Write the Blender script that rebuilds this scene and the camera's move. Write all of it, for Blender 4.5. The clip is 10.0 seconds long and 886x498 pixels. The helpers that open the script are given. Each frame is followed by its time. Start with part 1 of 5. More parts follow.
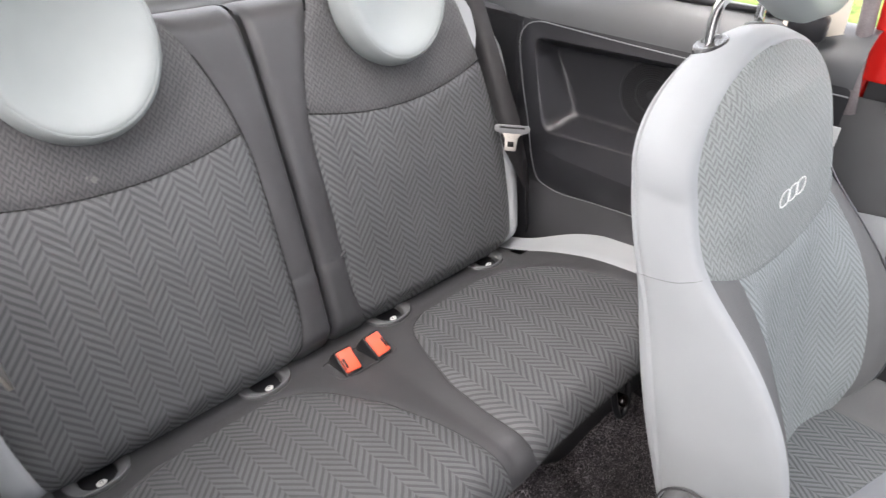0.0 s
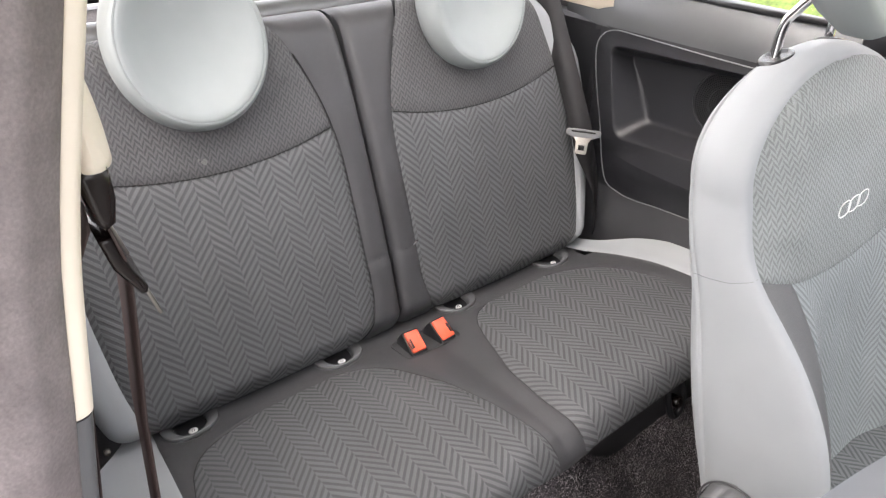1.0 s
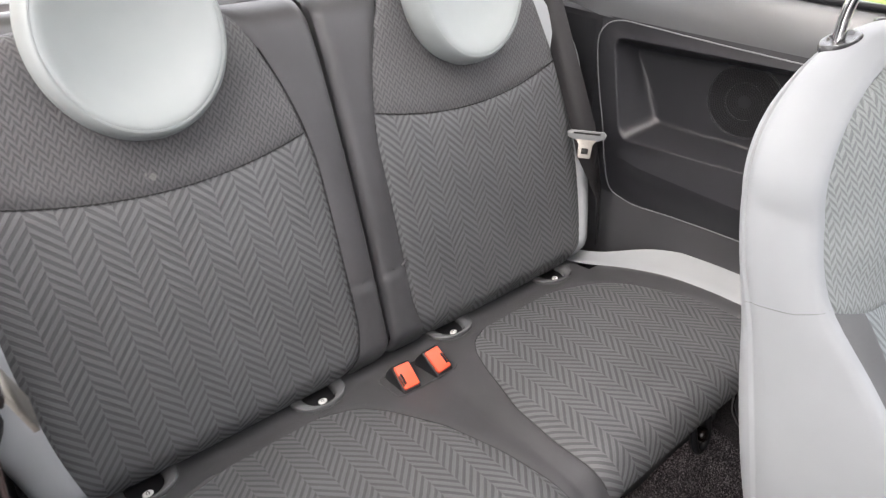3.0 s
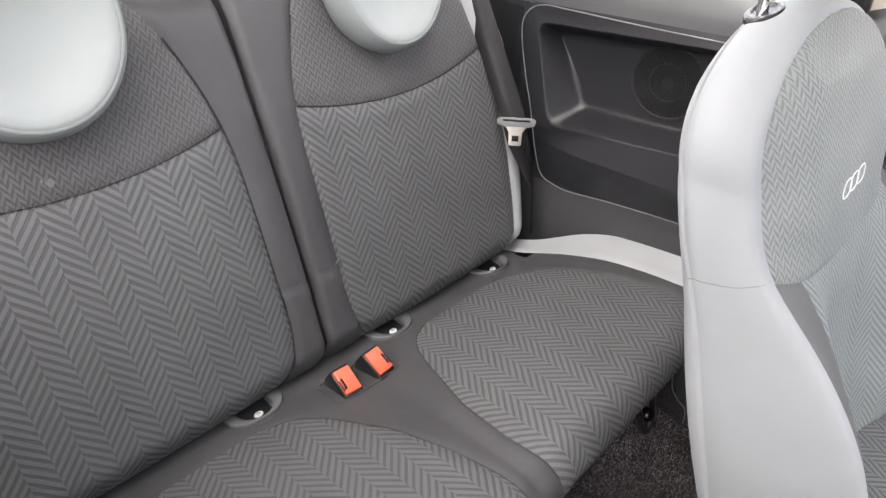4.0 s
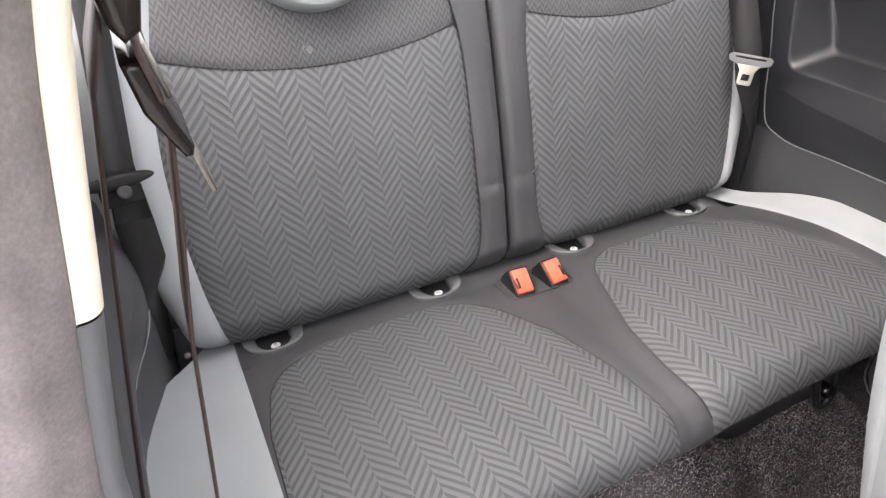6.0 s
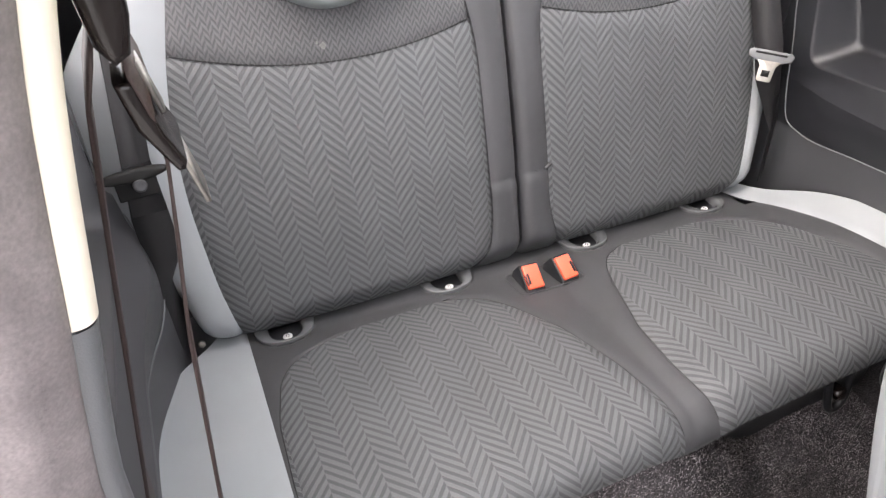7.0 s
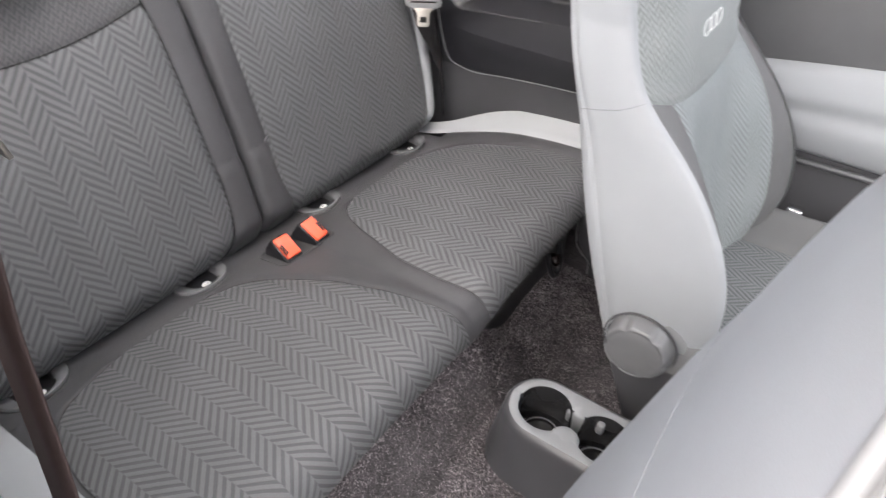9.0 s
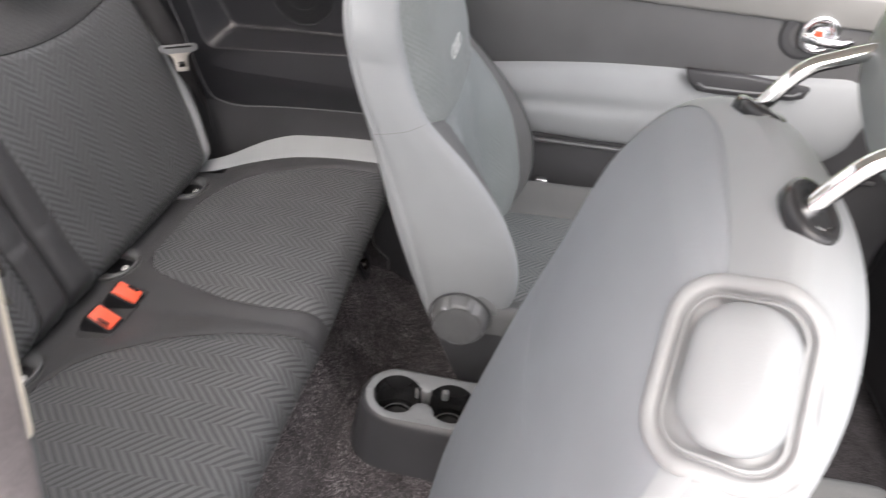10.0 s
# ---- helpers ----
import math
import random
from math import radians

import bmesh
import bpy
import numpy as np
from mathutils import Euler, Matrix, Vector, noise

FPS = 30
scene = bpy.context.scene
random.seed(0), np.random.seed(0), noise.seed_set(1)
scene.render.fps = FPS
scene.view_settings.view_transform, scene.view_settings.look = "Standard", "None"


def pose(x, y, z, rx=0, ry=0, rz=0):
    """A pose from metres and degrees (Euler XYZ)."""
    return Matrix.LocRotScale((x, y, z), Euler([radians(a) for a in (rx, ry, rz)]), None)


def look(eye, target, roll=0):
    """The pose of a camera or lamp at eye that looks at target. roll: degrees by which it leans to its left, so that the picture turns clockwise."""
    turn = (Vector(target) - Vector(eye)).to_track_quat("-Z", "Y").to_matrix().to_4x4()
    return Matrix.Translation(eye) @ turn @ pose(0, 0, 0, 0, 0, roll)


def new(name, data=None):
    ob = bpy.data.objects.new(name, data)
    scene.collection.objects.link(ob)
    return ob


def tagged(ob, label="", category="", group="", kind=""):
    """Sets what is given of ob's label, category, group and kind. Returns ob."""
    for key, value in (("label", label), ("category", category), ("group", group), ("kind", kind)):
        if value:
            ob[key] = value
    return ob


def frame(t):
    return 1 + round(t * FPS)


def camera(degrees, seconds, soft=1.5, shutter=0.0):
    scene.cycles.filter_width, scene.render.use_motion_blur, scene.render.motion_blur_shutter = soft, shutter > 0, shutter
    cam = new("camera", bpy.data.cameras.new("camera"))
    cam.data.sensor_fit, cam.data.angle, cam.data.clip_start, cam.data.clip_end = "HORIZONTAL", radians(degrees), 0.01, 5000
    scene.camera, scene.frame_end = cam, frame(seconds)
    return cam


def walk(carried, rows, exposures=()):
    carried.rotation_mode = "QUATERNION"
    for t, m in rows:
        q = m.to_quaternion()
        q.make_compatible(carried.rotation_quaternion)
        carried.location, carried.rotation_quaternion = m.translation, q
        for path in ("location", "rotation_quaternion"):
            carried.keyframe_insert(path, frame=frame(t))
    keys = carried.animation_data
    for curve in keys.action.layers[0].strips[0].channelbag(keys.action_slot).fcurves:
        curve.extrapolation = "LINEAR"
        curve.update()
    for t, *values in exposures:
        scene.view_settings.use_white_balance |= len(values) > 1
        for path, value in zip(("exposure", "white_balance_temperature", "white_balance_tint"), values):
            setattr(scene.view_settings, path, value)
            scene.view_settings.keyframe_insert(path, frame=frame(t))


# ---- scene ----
cam = camera(69.5, 10.0, soft=1.3, shutter=0.35)
PATH = [
    (0, (0.796, -0.488, 1.16), (-0.387, 0.694, 0.063), 1.6),
    (0.5, (0.814, -0.516, 1.175), (-0.468, 0.556, 0.077), 1.1),
    (1, (0.852, -0.533, 1.184), (-0.476, 0.487, 0.09), 0.9),
    (1.5, (0.862, -0.517, 1.169), (-0.476, 0.494, 0.078), 0.7),
    (2, (0.818, -0.498, 1.163), (-0.517, 0.515, 0.072), 0.6),
    (2.2, (0.803, -0.496, 1.136), (-0.554, 0.526, 0.081), 0.1),
    (3.3, (0.709, -0.45, 1.12), (-0.538, 0.662, 0.022), 1.1),
    (3.5, (0.706, -0.442, 1.111), (-0.51, 0.709, 0.019), 1.1),
    (4, (0.703, -0.451, 1.102), (-0.442, 0.777, 0.015), 1.4),
    (4.5, (0.728, -0.474, 1.088), (-0.452, 0.7, -0.021), 1.8),
    (5, (0.748, -0.493, 1.073), (-0.57, 0.437, -0.11), 1.2),
    (5.5, (0.751, -0.5, 1.076), (-0.625, 0.287, -0.144), 1.1),
    (7, (0.758, -0.481, 1.098), (-0.642, 0.154, -0.181), 0.3),
    (7.5, (0.746, -0.474, 1.097), (-0.589, 0.287, -0.183), 0.4),
    (8, (0.738, -0.493, 1.096), (-0.45, 0.484, -0.182), 1.4),
    (8.5, (0.756, -0.538, 1.104), (-0.268, 0.617, -0.169), 2.1),
    (9, (0.775, -0.577, 1.074), (-0.065, 0.728, -0.188), 3.1),
    (9.5, (0.715, -0.655, 1.103), (0.239, 0.84, -0.138), 4.7),
    (9.8, (0.71, -0.689, 1.146), (0.406, 0.855, -0.089), 4.9),
    (10, (0.724, -0.684, 1.158), (0.545, 0.891, -0.061), 5.8),
]
# the phone's own exposure as it drifts
EXPOSURES = [(t, stops, kelvin, 14) for t, stops, kelvin in ((0.0, 2.16, 6580), (1.0, 2.11, 6720), (4.0, 2.12, 6680), (4.5, 2.16, 6680), (5.0, 2.36, 6680), (5.5, 2.56, 6700), (7.0, 2.56, 6660), (7.5, 2.51, 6540), (8.5, 2.51, 6540), (9.0, 2.26, 6620), (9.5, 2.16, 6700), (10.0, 1.64, 6680))]
walk(cam, [(t, look(eye, target, roll)) for t, eye, target, roll in PATH], EXPOSURES)

from mathutils.bvhtree import BVHTree
# soft daylight all round a parked car, its right-hand door standing open
world = bpy.data.worlds.new("world")
scene.world = world
world.use_nodes = True
wn = world.node_tree
sky = wn.nodes.new("ShaderNodeTexSky")
sky.sky_type = 'NISHITA'
sky.sun_disc = False
sky.sun_elevation = radians(53)
sky.sun_rotation = radians(184)
sky.air_density = 1.0
sky.dust_density = 5.0
wash = wn.nodes.new("ShaderNodeMix")
wash.data_type = 'RGBA'
wash.inputs[0].default_value = 0.75
wash.inputs[7].default_value = (9.0, 9.2, 9.5, 1)
wn.links.new(sky.outputs[0], wash.inputs[6])
wn.links.new(wash.outputs[2], wn.nodes["Background"].inputs[0])
wn.nodes["Background"].inputs[1].default_value = 0.13
sun = new("sun", bpy.data.lights.new("sun", 'SUN'))
sun.data.energy = 1.5
sun.data.angle = radians(80)
sun.data.color = (1.0, 0.96, 0.9)
sun.matrix_world = look((0.1, -1.5, 2), (0, 0, 0))


# ---- materials ----
def mat(name, color, rough=0.6, metal=0.0, grain=0.0, grain_size=400.0, mottle=0.0, mottle_size=9.0, bump=0.0, bump_size=600.0, spec=0.5, sheen=0.0):
    m = bpy.data.materials.new(name)
    m.use_nodes = True
    n, l = m.node_tree.nodes, m.node_tree.links
    b = n["Principled BSDF"]
    b.inputs["Roughness"].default_value = rough
    b.inputs["Metallic"].default_value = metal
    b.inputs["Specular IOR Level"].default_value = spec
    if sheen:
        b.inputs["Sheen Weight"].default_value = sheen
        b.inputs["Sheen Roughness"].default_value = 0.5
    b.inputs["Base Color"].default_value = (*color, 1)
    co = n.new("ShaderNodeTexCoord")
    last = None
    for amount, size in ((mottle, mottle_size), (grain, grain_size)):
        if amount:
            t = n.new("ShaderNodeTexNoise")
            t.inputs["Scale"].default_value = size
            t.inputs["Detail"].default_value = 4
            l.new(co.outputs["Object"], t.inputs["Vector"])
            r = n.new("ShaderNodeMapRange")
            r.inputs[1].default_value, r.inputs[2].default_value = 0.3, 0.7
            r.inputs[3].default_value, r.inputs[4].default_value = 1 - amount, 1 + amount
            l.new(t.outputs[0], r.inputs[0])
            x = n.new("ShaderNodeVectorMath")
            x.operation = 'SCALE'
            if last:
                l.new(last, x.inputs[0])
            else:
                x.inputs[0].default_value = color
            l.new(r.outputs[0], x.inputs["Scale"])
            last = x.outputs[0]
    if last:
        l.new(last, b.inputs["Base Color"])
    if bump:
        t = n.new("ShaderNodeTexNoise")
        t.inputs["Scale"].default_value = bump_size
        t.inputs["Detail"].default_value = 3
        l.new(co.outputs["Object"], t.inputs["Vector"])
        u = n.new("ShaderNodeBump")
        u.inputs["Strength"].default_value = bump
        u.inputs["Distance"].default_value = 0.001
        l.new(t.outputs[0], u.inputs["Height"])
        l.new(u.outputs[0], b.inputs["Normal"])
    return m


def math_node(n, l, op, a, b=None, c=None):
    x = n.new("ShaderNodeMath")
    x.operation = op
    for i, v in enumerate((a, b, c)):
        if v is None:
            continue
        if isinstance(v, (int, float)):
            x.inputs[i].default_value = v
        else:
            l.new(v, x.inputs[i])
    return x.outputs[0]


def weave(name, dark, light, col, period, slope, rough=0.85, relief=0.8, gloss=0.0):
    """Woven zigzag cloth: columns of width col, slanting stripes with that period along v, on the UV map in metres."""
    m = bpy.data.materials.new(name)
    m.use_nodes = True
    n, l = m.node_tree.nodes, m.node_tree.links
    b = n["Principled BSDF"]
    b.inputs["Roughness"].default_value = rough
    b.inputs["Specular IOR Level"].default_value = 0.4
    b.inputs["Sheen Weight"].default_value = 0.03
    b.inputs["Coat Weight"].default_value = gloss
    b.inputs["Coat Roughness"].default_value = 0.42
    b.inputs["Coat IOR"].default_value = 1.4
    uv = n.new("ShaderNodeUVMap")
    wob = n.new("ShaderNodeTexNoise")
    wob.inputs["Scale"].default_value = 260
    wob.inputs["Detail"].default_value = 2
    l.new(uv.outputs[0], wob.inputs["Vector"])
    sep = n.new("ShaderNodeSeparateXYZ")
    l.new(uv.outputs[0], sep.inputs[0])
    tri = math_node(n, l, 'PINGPONG', sep.outputs[0], col)
    ph = math_node(n, l, 'MULTIPLY_ADD', tri, slope, sep.outputs[1])
    par = math_node(n, l, 'MODULO', math_node(n, l, 'FLOOR', math_node(n, l, 'MULTIPLY', math_node(n, l, 'ADD', sep.outputs[0], 40 * col), 1 / col)), 2.0)
    ph = math_node(n, l, 'MULTIPLY_ADD', par, period * 0.5, ph)
    ph = math_node(n, l, 'MULTIPLY_ADD', wob.outputs[0], period * 0.12, ph)
    ph = math_node(n, l, 'MULTIPLY', ph, 2 * math.pi / period)
    s = math_node(n, l, 'SINE', ph)
    r = n.new("ShaderNodeMapRange")
    r.interpolation_type = 'SMOOTHSTEP'
    r.inputs[1].default_value, r.inputs[2].default_value = -0.55, 0.25
    l.new(s, r.inputs[0])
    l.new(math_node(n, l, 'MULTIPLY_ADD', r.outputs[0], -0.30, rough), b.inputs["Roughness"])
    # yarn grain and broad wear
    yarn = n.new("ShaderNodeTexNoise")
    yarn.inputs["Scale"].default_value = 1100
    yarn.inputs["Detail"].default_value = 2
    l.new(uv.outputs[0], yarn.inputs["Vector"])
    worn = n.new("ShaderNodeTexNoise")
    worn.inputs["Scale"].default_value = 9
    worn.inputs["Detail"].default_value = 5
    l.new(uv.outputs[0], worn.inputs["Vector"])
    mix = n.new("ShaderNodeMix")
    mix.data_type = 'RGBA'
    mix.inputs[6].default_value, mix.inputs[7].default_value = (*dark, 1), (*light, 1)
    l.new(r.outputs[0], mix.inputs[0])
    k = math_node(n, l, 'MULTIPLY_ADD', yarn.outputs[0], 0.9, 0.55)
    k2 = math_node(n, l, 'MULTIPLY_ADD', worn.outputs[0], 0.35, 0.82)
    k = math_node(n, l, 'MULTIPLY', k, k2)
    x = n.new("ShaderNodeVectorMath")
    x.operation = 'SCALE'
    l.new(mix.outputs[2], x.inputs[0])
    l.new(k, x.inputs["Scale"])
    l.new(x.outputs[0], b.inputs["Base Color"])
    h = math_node(n, l, 'MULTIPLY_ADD', yarn.outputs[0], 0.4, r.outputs[0])
    u = n.new("ShaderNodeBump")
    u.inputs["Strength"].default_value = relief
    u.inputs["Distance"].default_value = 0.0006
    l.new(h, u.inputs["Height"])
    l.new(u.outputs[0], b.inputs["Normal"])
    return m


HERRING = weave("herringbone_cloth", (0.055, 0.0565, 0.059), (0.093, 0.0955, 0.100), 0.0312, 0.0142, 1.06, 0.72, gloss=0.3)
CHEVRON = weave("small_chevron_cloth", (0.060, 0.060, 0.063), (0.084, 0.084, 0.087), 0.0062, 0.0112, 1.5, gloss=0.1)
PALE_CHEVRON = weave("pale_chevron_cloth", (0.168, 0.181, 0.180), (0.239, 0.255, 0.254), 0.0058, 0.0100, 1.6)
PALE_HERRING = weave("pale_herringbone_cloth", (0.160, 0.176, 0.180), (0.225, 0.246, 0.25), 0.024, 0.0115, 1.5)
MID_HERRING = weave("mid_grey_herringbone_cloth", (0.085, 0.092, 0.094), (0.140, 0.150, 0.153), 0.024, 0.0125, 1.2)
DARK_CLOTH = mat("plain_dark_cloth", (0.050, 0.050, 0.053), 0.42, grain=0.18, grain_size=1400, mottle=0.12, bump=0.2, bump_size=1300, spec=0.4, sheen=0.03)
PALE_VINYL = mat("pale_grey_vinyl", (0.295, 0.308, 0.318), 0.55, mottle=0.04, bump=0.12, bump_size=900, spec=0.28)
PALE_PAD = mat("pale_headrest_vinyl", (0.236, 0.255, 0.256), 0.5, mottle=0.06, bump=0.12, bump_size=800, spec=0.35)
BLUE_GREY = mat("blue_grey_backing_cloth", (0.245, 0.26, 0.28), 0.7, mottle=0.05, grain=0.05, grain_size=1500, bump=0.12, bump_size=1500)
BLACK_TRIM = mat("black_grained_plastic", (0.015, 0.015, 0.017), 0.29, mottle=0.15, bump=0.12, bump_size=1100, spec=0.3)
PANEL_TRIM = mat("black_satin_panel_plastic", (0.019, 0.019, 0.022), 0.36, mottle=0.12, bump=0.15, bump_size=1100, spec=0.5)
SILL_TRIM = mat("dark_satin_sill_plastic", (0.072, 0.075, 0.079), 0.32, mottle=0.08, bump=0.15, bump_size=1000, spec=0.7)
ANCHOR_TRIM = mat("pale_satin_plastic", (0.115, 0.118, 0.122), 0.25, mottle=0.06, bump=0.1, bump_size=900, spec=0.6)
BEZEL_TRIM = mat("dark_gloss_plastic", (0.030, 0.030, 0.032), 0.26, mottle=0.1, spec=0.5)
GREY_CLOTH = mat("plain_mid_grey_cloth", (0.105, 0.107, 0.108), 0.6, grain=0.15, grain_size=1400, mottle=0.1, bump=0.2, bump_size=1300, spec=0.35)
DARK_TRIM = mat("dark_grey_plastic", (0.052, 0.052, 0.056), 0.48, mottle=0.1, bump=0.3, bump_size=1100)
KNOB_TRIM = mat("grey_satin_plastic", (0.125, 0.127, 0.132), 0.27, mottle=0.08, bump=0.1, bump_size=900, spec=0.6)
GREY_TRIM = mat("mid_grey_plastic", (0.105, 0.107, 0.112), 0.36, mottle=0.08, bump=0.25, bump_size=1000)
DOOR_TRIM = mat("soft_grey_door_plastic", (0.105, 0.105, 0.108), 0.5, mottle=0.08, bump=0.3, bump_size=1000)
CONSOLE_TRIM = mat("dark_satin_console_plastic", (0.046, 0.046, 0.050), 0.34, mottle=0.1, bump=0.15, bump_size=900)
SURROUND = mat("satin_grey_plastic", (0.17, 0.175, 0.18), 0.32, mottle=0.06, bump=0.12, bump_size=900)
WAIST_TRIM = mat("warm_grey_plastic", (0.235, 0.232, 0.225), 0.5, mottle=0.05, bump=0.15, bump_size=900)
RUBBER_BLACK = mat("black_rubber", (0.011, 0.011, 0.011), 0.6, mottle=0.1, spec=0.25)
GRIP_TRIM = mat("soft_grey_plastic", (0.29, 0.295, 0.30), 0.42, mottle=0.05, bump=0.15, bump_size=900)
LINT = mat("pale_lint", (0.135, 0.135, 0.132), 0.9, grain=0.2)
CUP_GLOSS = mat("glossy_dark_plastic", (0.018, 0.018, 0.019), 0.12, mottle=0.1)
CREAM = mat("cream_pillar_trim", (0.72, 0.65, 0.55), 0.5, mottle=0.05, bump=0.15, bump_size=500)
RUBBER = mat("greyish_rubber_seal", (0.180, 0.156, 0.158), 0.6, mottle=0.22, mottle_size=30, grain=0.15, grain_size=500, bump=0.3, bump_size=300)
CARPET = mat("charcoal_carpet", (0.075, 0.070, 0.073), 1.0, grain=0.7, grain_size=420, mottle=0.3, mottle_size=14, bump=1.0, bump_size=450, spec=0.1)
PILE = mat("carpet_pile", (0.13, 0.12, 0.125), 1.0, spec=0.1)
_n, _l = PILE.node_tree.nodes, PILE.node_tree.links
_geo, _ramp = _n.new("ShaderNodeNewGeometry"), _n.new("ShaderNodeValToRGB")
_ramp.color_ramp.elements[0].color, _ramp.color_ramp.elements[1].color = (0.045, 0.041, 0.044, 1), (0.50, 0.465, 0.48, 1)
_ramp.color_ramp.elements.new(0.55).color = (0.150, 0.132, 0.141, 1)
_l.new(_geo.outputs["Random Per Island"], _ramp.inputs[0])
_co, _patch, _span, _mul = _n.new("ShaderNodeTexCoord"), _n.new("ShaderNodeTexNoise"), _n.new("ShaderNodeMapRange"), _n.new("ShaderNodeVectorMath")
_patch.inputs["Scale"].default_value = 9
_span.inputs[1].default_value, _span.inputs[2].default_value, _span.inputs[3].default_value, _span.inputs[4].default_value = 0.3, 0.7, 0.6, 1.5
_mul.operation = 'SCALE'
_l.new(_co.outputs["Object"], _patch.inputs["Vector"])
_l.new(_patch.outputs[0], _span.inputs[0])
_l.new(_ramp.outputs[0], _mul.inputs[0])
_l.new(_span.outputs[0], _mul.inputs["Scale"])
_l.new(_mul.outputs[0], _n["Principled BSDF"].inputs["Base Color"])
WEBBING = mat("dark_belt_webbing", (0.021, 0.020, 0.021), 0.45, grain=0.25, grain_size=900, bump=0.3, bump_size=900, spec=0.35)
BROWN_WEBBING = mat("brown_black_belt_webbing", (0.032, 0.018, 0.016), 0.6, grain=0.25, grain_size=900, bump=0.4, bump_size=900)
GLOSS_BLACK = mat("glossy_black_plastic", (0.011, 0.008, 0.0075), 0.2, mottle=0.1, spec=0.3)
CHROME = mat("chrome", (0.80, 0.80, 0.81), 0.12, 1.0)
STEEL = mat("brushed_steel", (0.24, 0.225, 0.205), 0.4, 1.0, grain=0.1)
ORANGE = mat("orange_red_plastic", (0.78, 0.10, 0.045), 0.35, mottle=0.05)
RED_PAINT = mat("glossy_red_car_paint", (0.72, 0.02, 0.015), 0.18, mottle=0.03)
WHITE_MARK = mat("off_white_print", (0.62, 0.62, 0.61), 0.5, mottle=0.03)
THREAD = mat("dark_sewing_thread", (0.016, 0.016, 0.017), 0.8, grain=0.2)
PALE_THREAD = mat("white_embroidery_thread", (0.70, 0.71, 0.70), 0.6, grain=0.2, grain_size=2000)
HEADLINER = mat("pale_headliner", (0.62, 0.59, 0.53), 0.9, grain=0.08, grain_size=900)
GRASS = mat("grass_and_hedge_green", (0.10, 0.15, 0.03), 0.9, grain=0.5, grain_size=20, mottle=0.5, mottle_size=2)
TARMAC = mat("pale_concrete", (0.34, 0.335, 0.32), 0.9, grain=0.3, grain_size=200, mottle=0.2, mottle_size=2)
GLASS = mat("window_glass", (1, 1, 1), 0.02)
GLASS.node_tree.nodes["Principled BSDF"].inputs["Transmission Weight"].default_value = 1.0
GLASS.node_tree.nodes["Principled BSDF"].inputs["IOR"].default_value = 1.1


# ---- builders ----
def part(name, bm, material, parent=None, label="", smooth=True):
    me = bpy.data.meshes.new(name)
    bm.to_mesh(me)
    bm.free()
    me.materials.append(material)
    if smooth:
        me.shade_smooth()
    ob = new(name, me)
    if parent:
        ob.parent = parent
    if label:
        tagged(ob, label)
    return ob


def thing(name, label, category, group="", kind="", at=(0, 0, 0)):
    ob = new(name)
    ob.empty_display_size = 0.05
    ob.location = at
    return tagged(ob, label, category, group, kind)


def lerp(a, b, t):
    return a + (b - a) * t


def table(rows, x):
    """Smooth-stepped lookup through (x, y) rows in rising x."""
    if x <= rows[0][0]:
        return rows[0][1]
    for (a, fa), (b, fb) in zip(rows, rows[1:]):
        if x <= b:
            return lerp(fa, fb, (x - a) / (b - a))
    return rows[-1][1]


def smooth_table(rows, x, w=0.02):
    return sum(table(rows, x + d * w) * k for d, k in ((-1.5, 1), (-0.75, 2), (0, 3), (0.75, 2), (1.5, 1))) / 9


def sheet(f, nu, nv, uvf=None, bm=None, flip=False):
    """A grid of nu x nv quads over f(u, v); uvf gives the cloth's own metres."""
    bm = bm or bmesh.new()
    layer = bm.loops.layers.uv.verify()
    vs, uvs = [], {}
    for j in range(nv + 1):
        row = []
        for i in range(nu + 1):
            v = bm.verts.new(f(i / nu, j / nv))
            uvs[v] = uvf(i / nu, j / nv) if uvf else (i / nu, j / nv)
            row.append(v)
        vs.append(row)
    for j in range(nv):
        for i in range(nu):
            q = [vs[j][i], vs[j][i + 1], vs[j + 1][i + 1], vs[j + 1][i]]
            if flip:
                q.reverse()
            fa = bm.faces.new(q)
            for lo in fa.loops:
                lo[layer].uv = uvs[lo.vert]
    return bm


def tube(points, r, n=8, bm=None, closed=False, flat=1.0, up=(0, 0, 1)):
    """A bent round (or flattened) bar through the points."""
    bm = bm or bmesh.new()
    pts = [Vector(p) for p in points]
    rings = []
    a = None
    for i, p in enumerate(pts):
        if closed:
            d = pts[(i + 1) % len(pts)] - pts[i - 1]
        else:
            d = pts[min(i + 1, len(pts) - 1)] - pts[max(i - 1, 0)]
        d.normalize()
        if a is None:
            a = d.cross(Vector(up))
            if a.length < 1e-3:
                a = d.cross(Vector((1, 0, 0)))
        else:
            a = a - d * a.dot(d)
        a.normalize()
        b = a.cross(d)
        rings.append([bm.verts.new(p + a * math.cos(2 * math.pi * k / n) * r + b * math.sin(2 * math.pi * k / n) * r * flat) for k in range(n)])
    m = len(rings)
    for i in range(m if closed else m - 1):
        for k in range(n):
            bm.faces.new([rings[i][k], rings[i][(k + 1) % n], rings[(i + 1) % m][(k + 1) % n], rings[(i + 1) % m][k]])
    if not closed:
        bm.faces.new(rings[0][::-1])
        bm.faces.new(rings[-1])
    bmesh.ops.recalc_face_normals(bm, faces=bm.faces)
    return bm


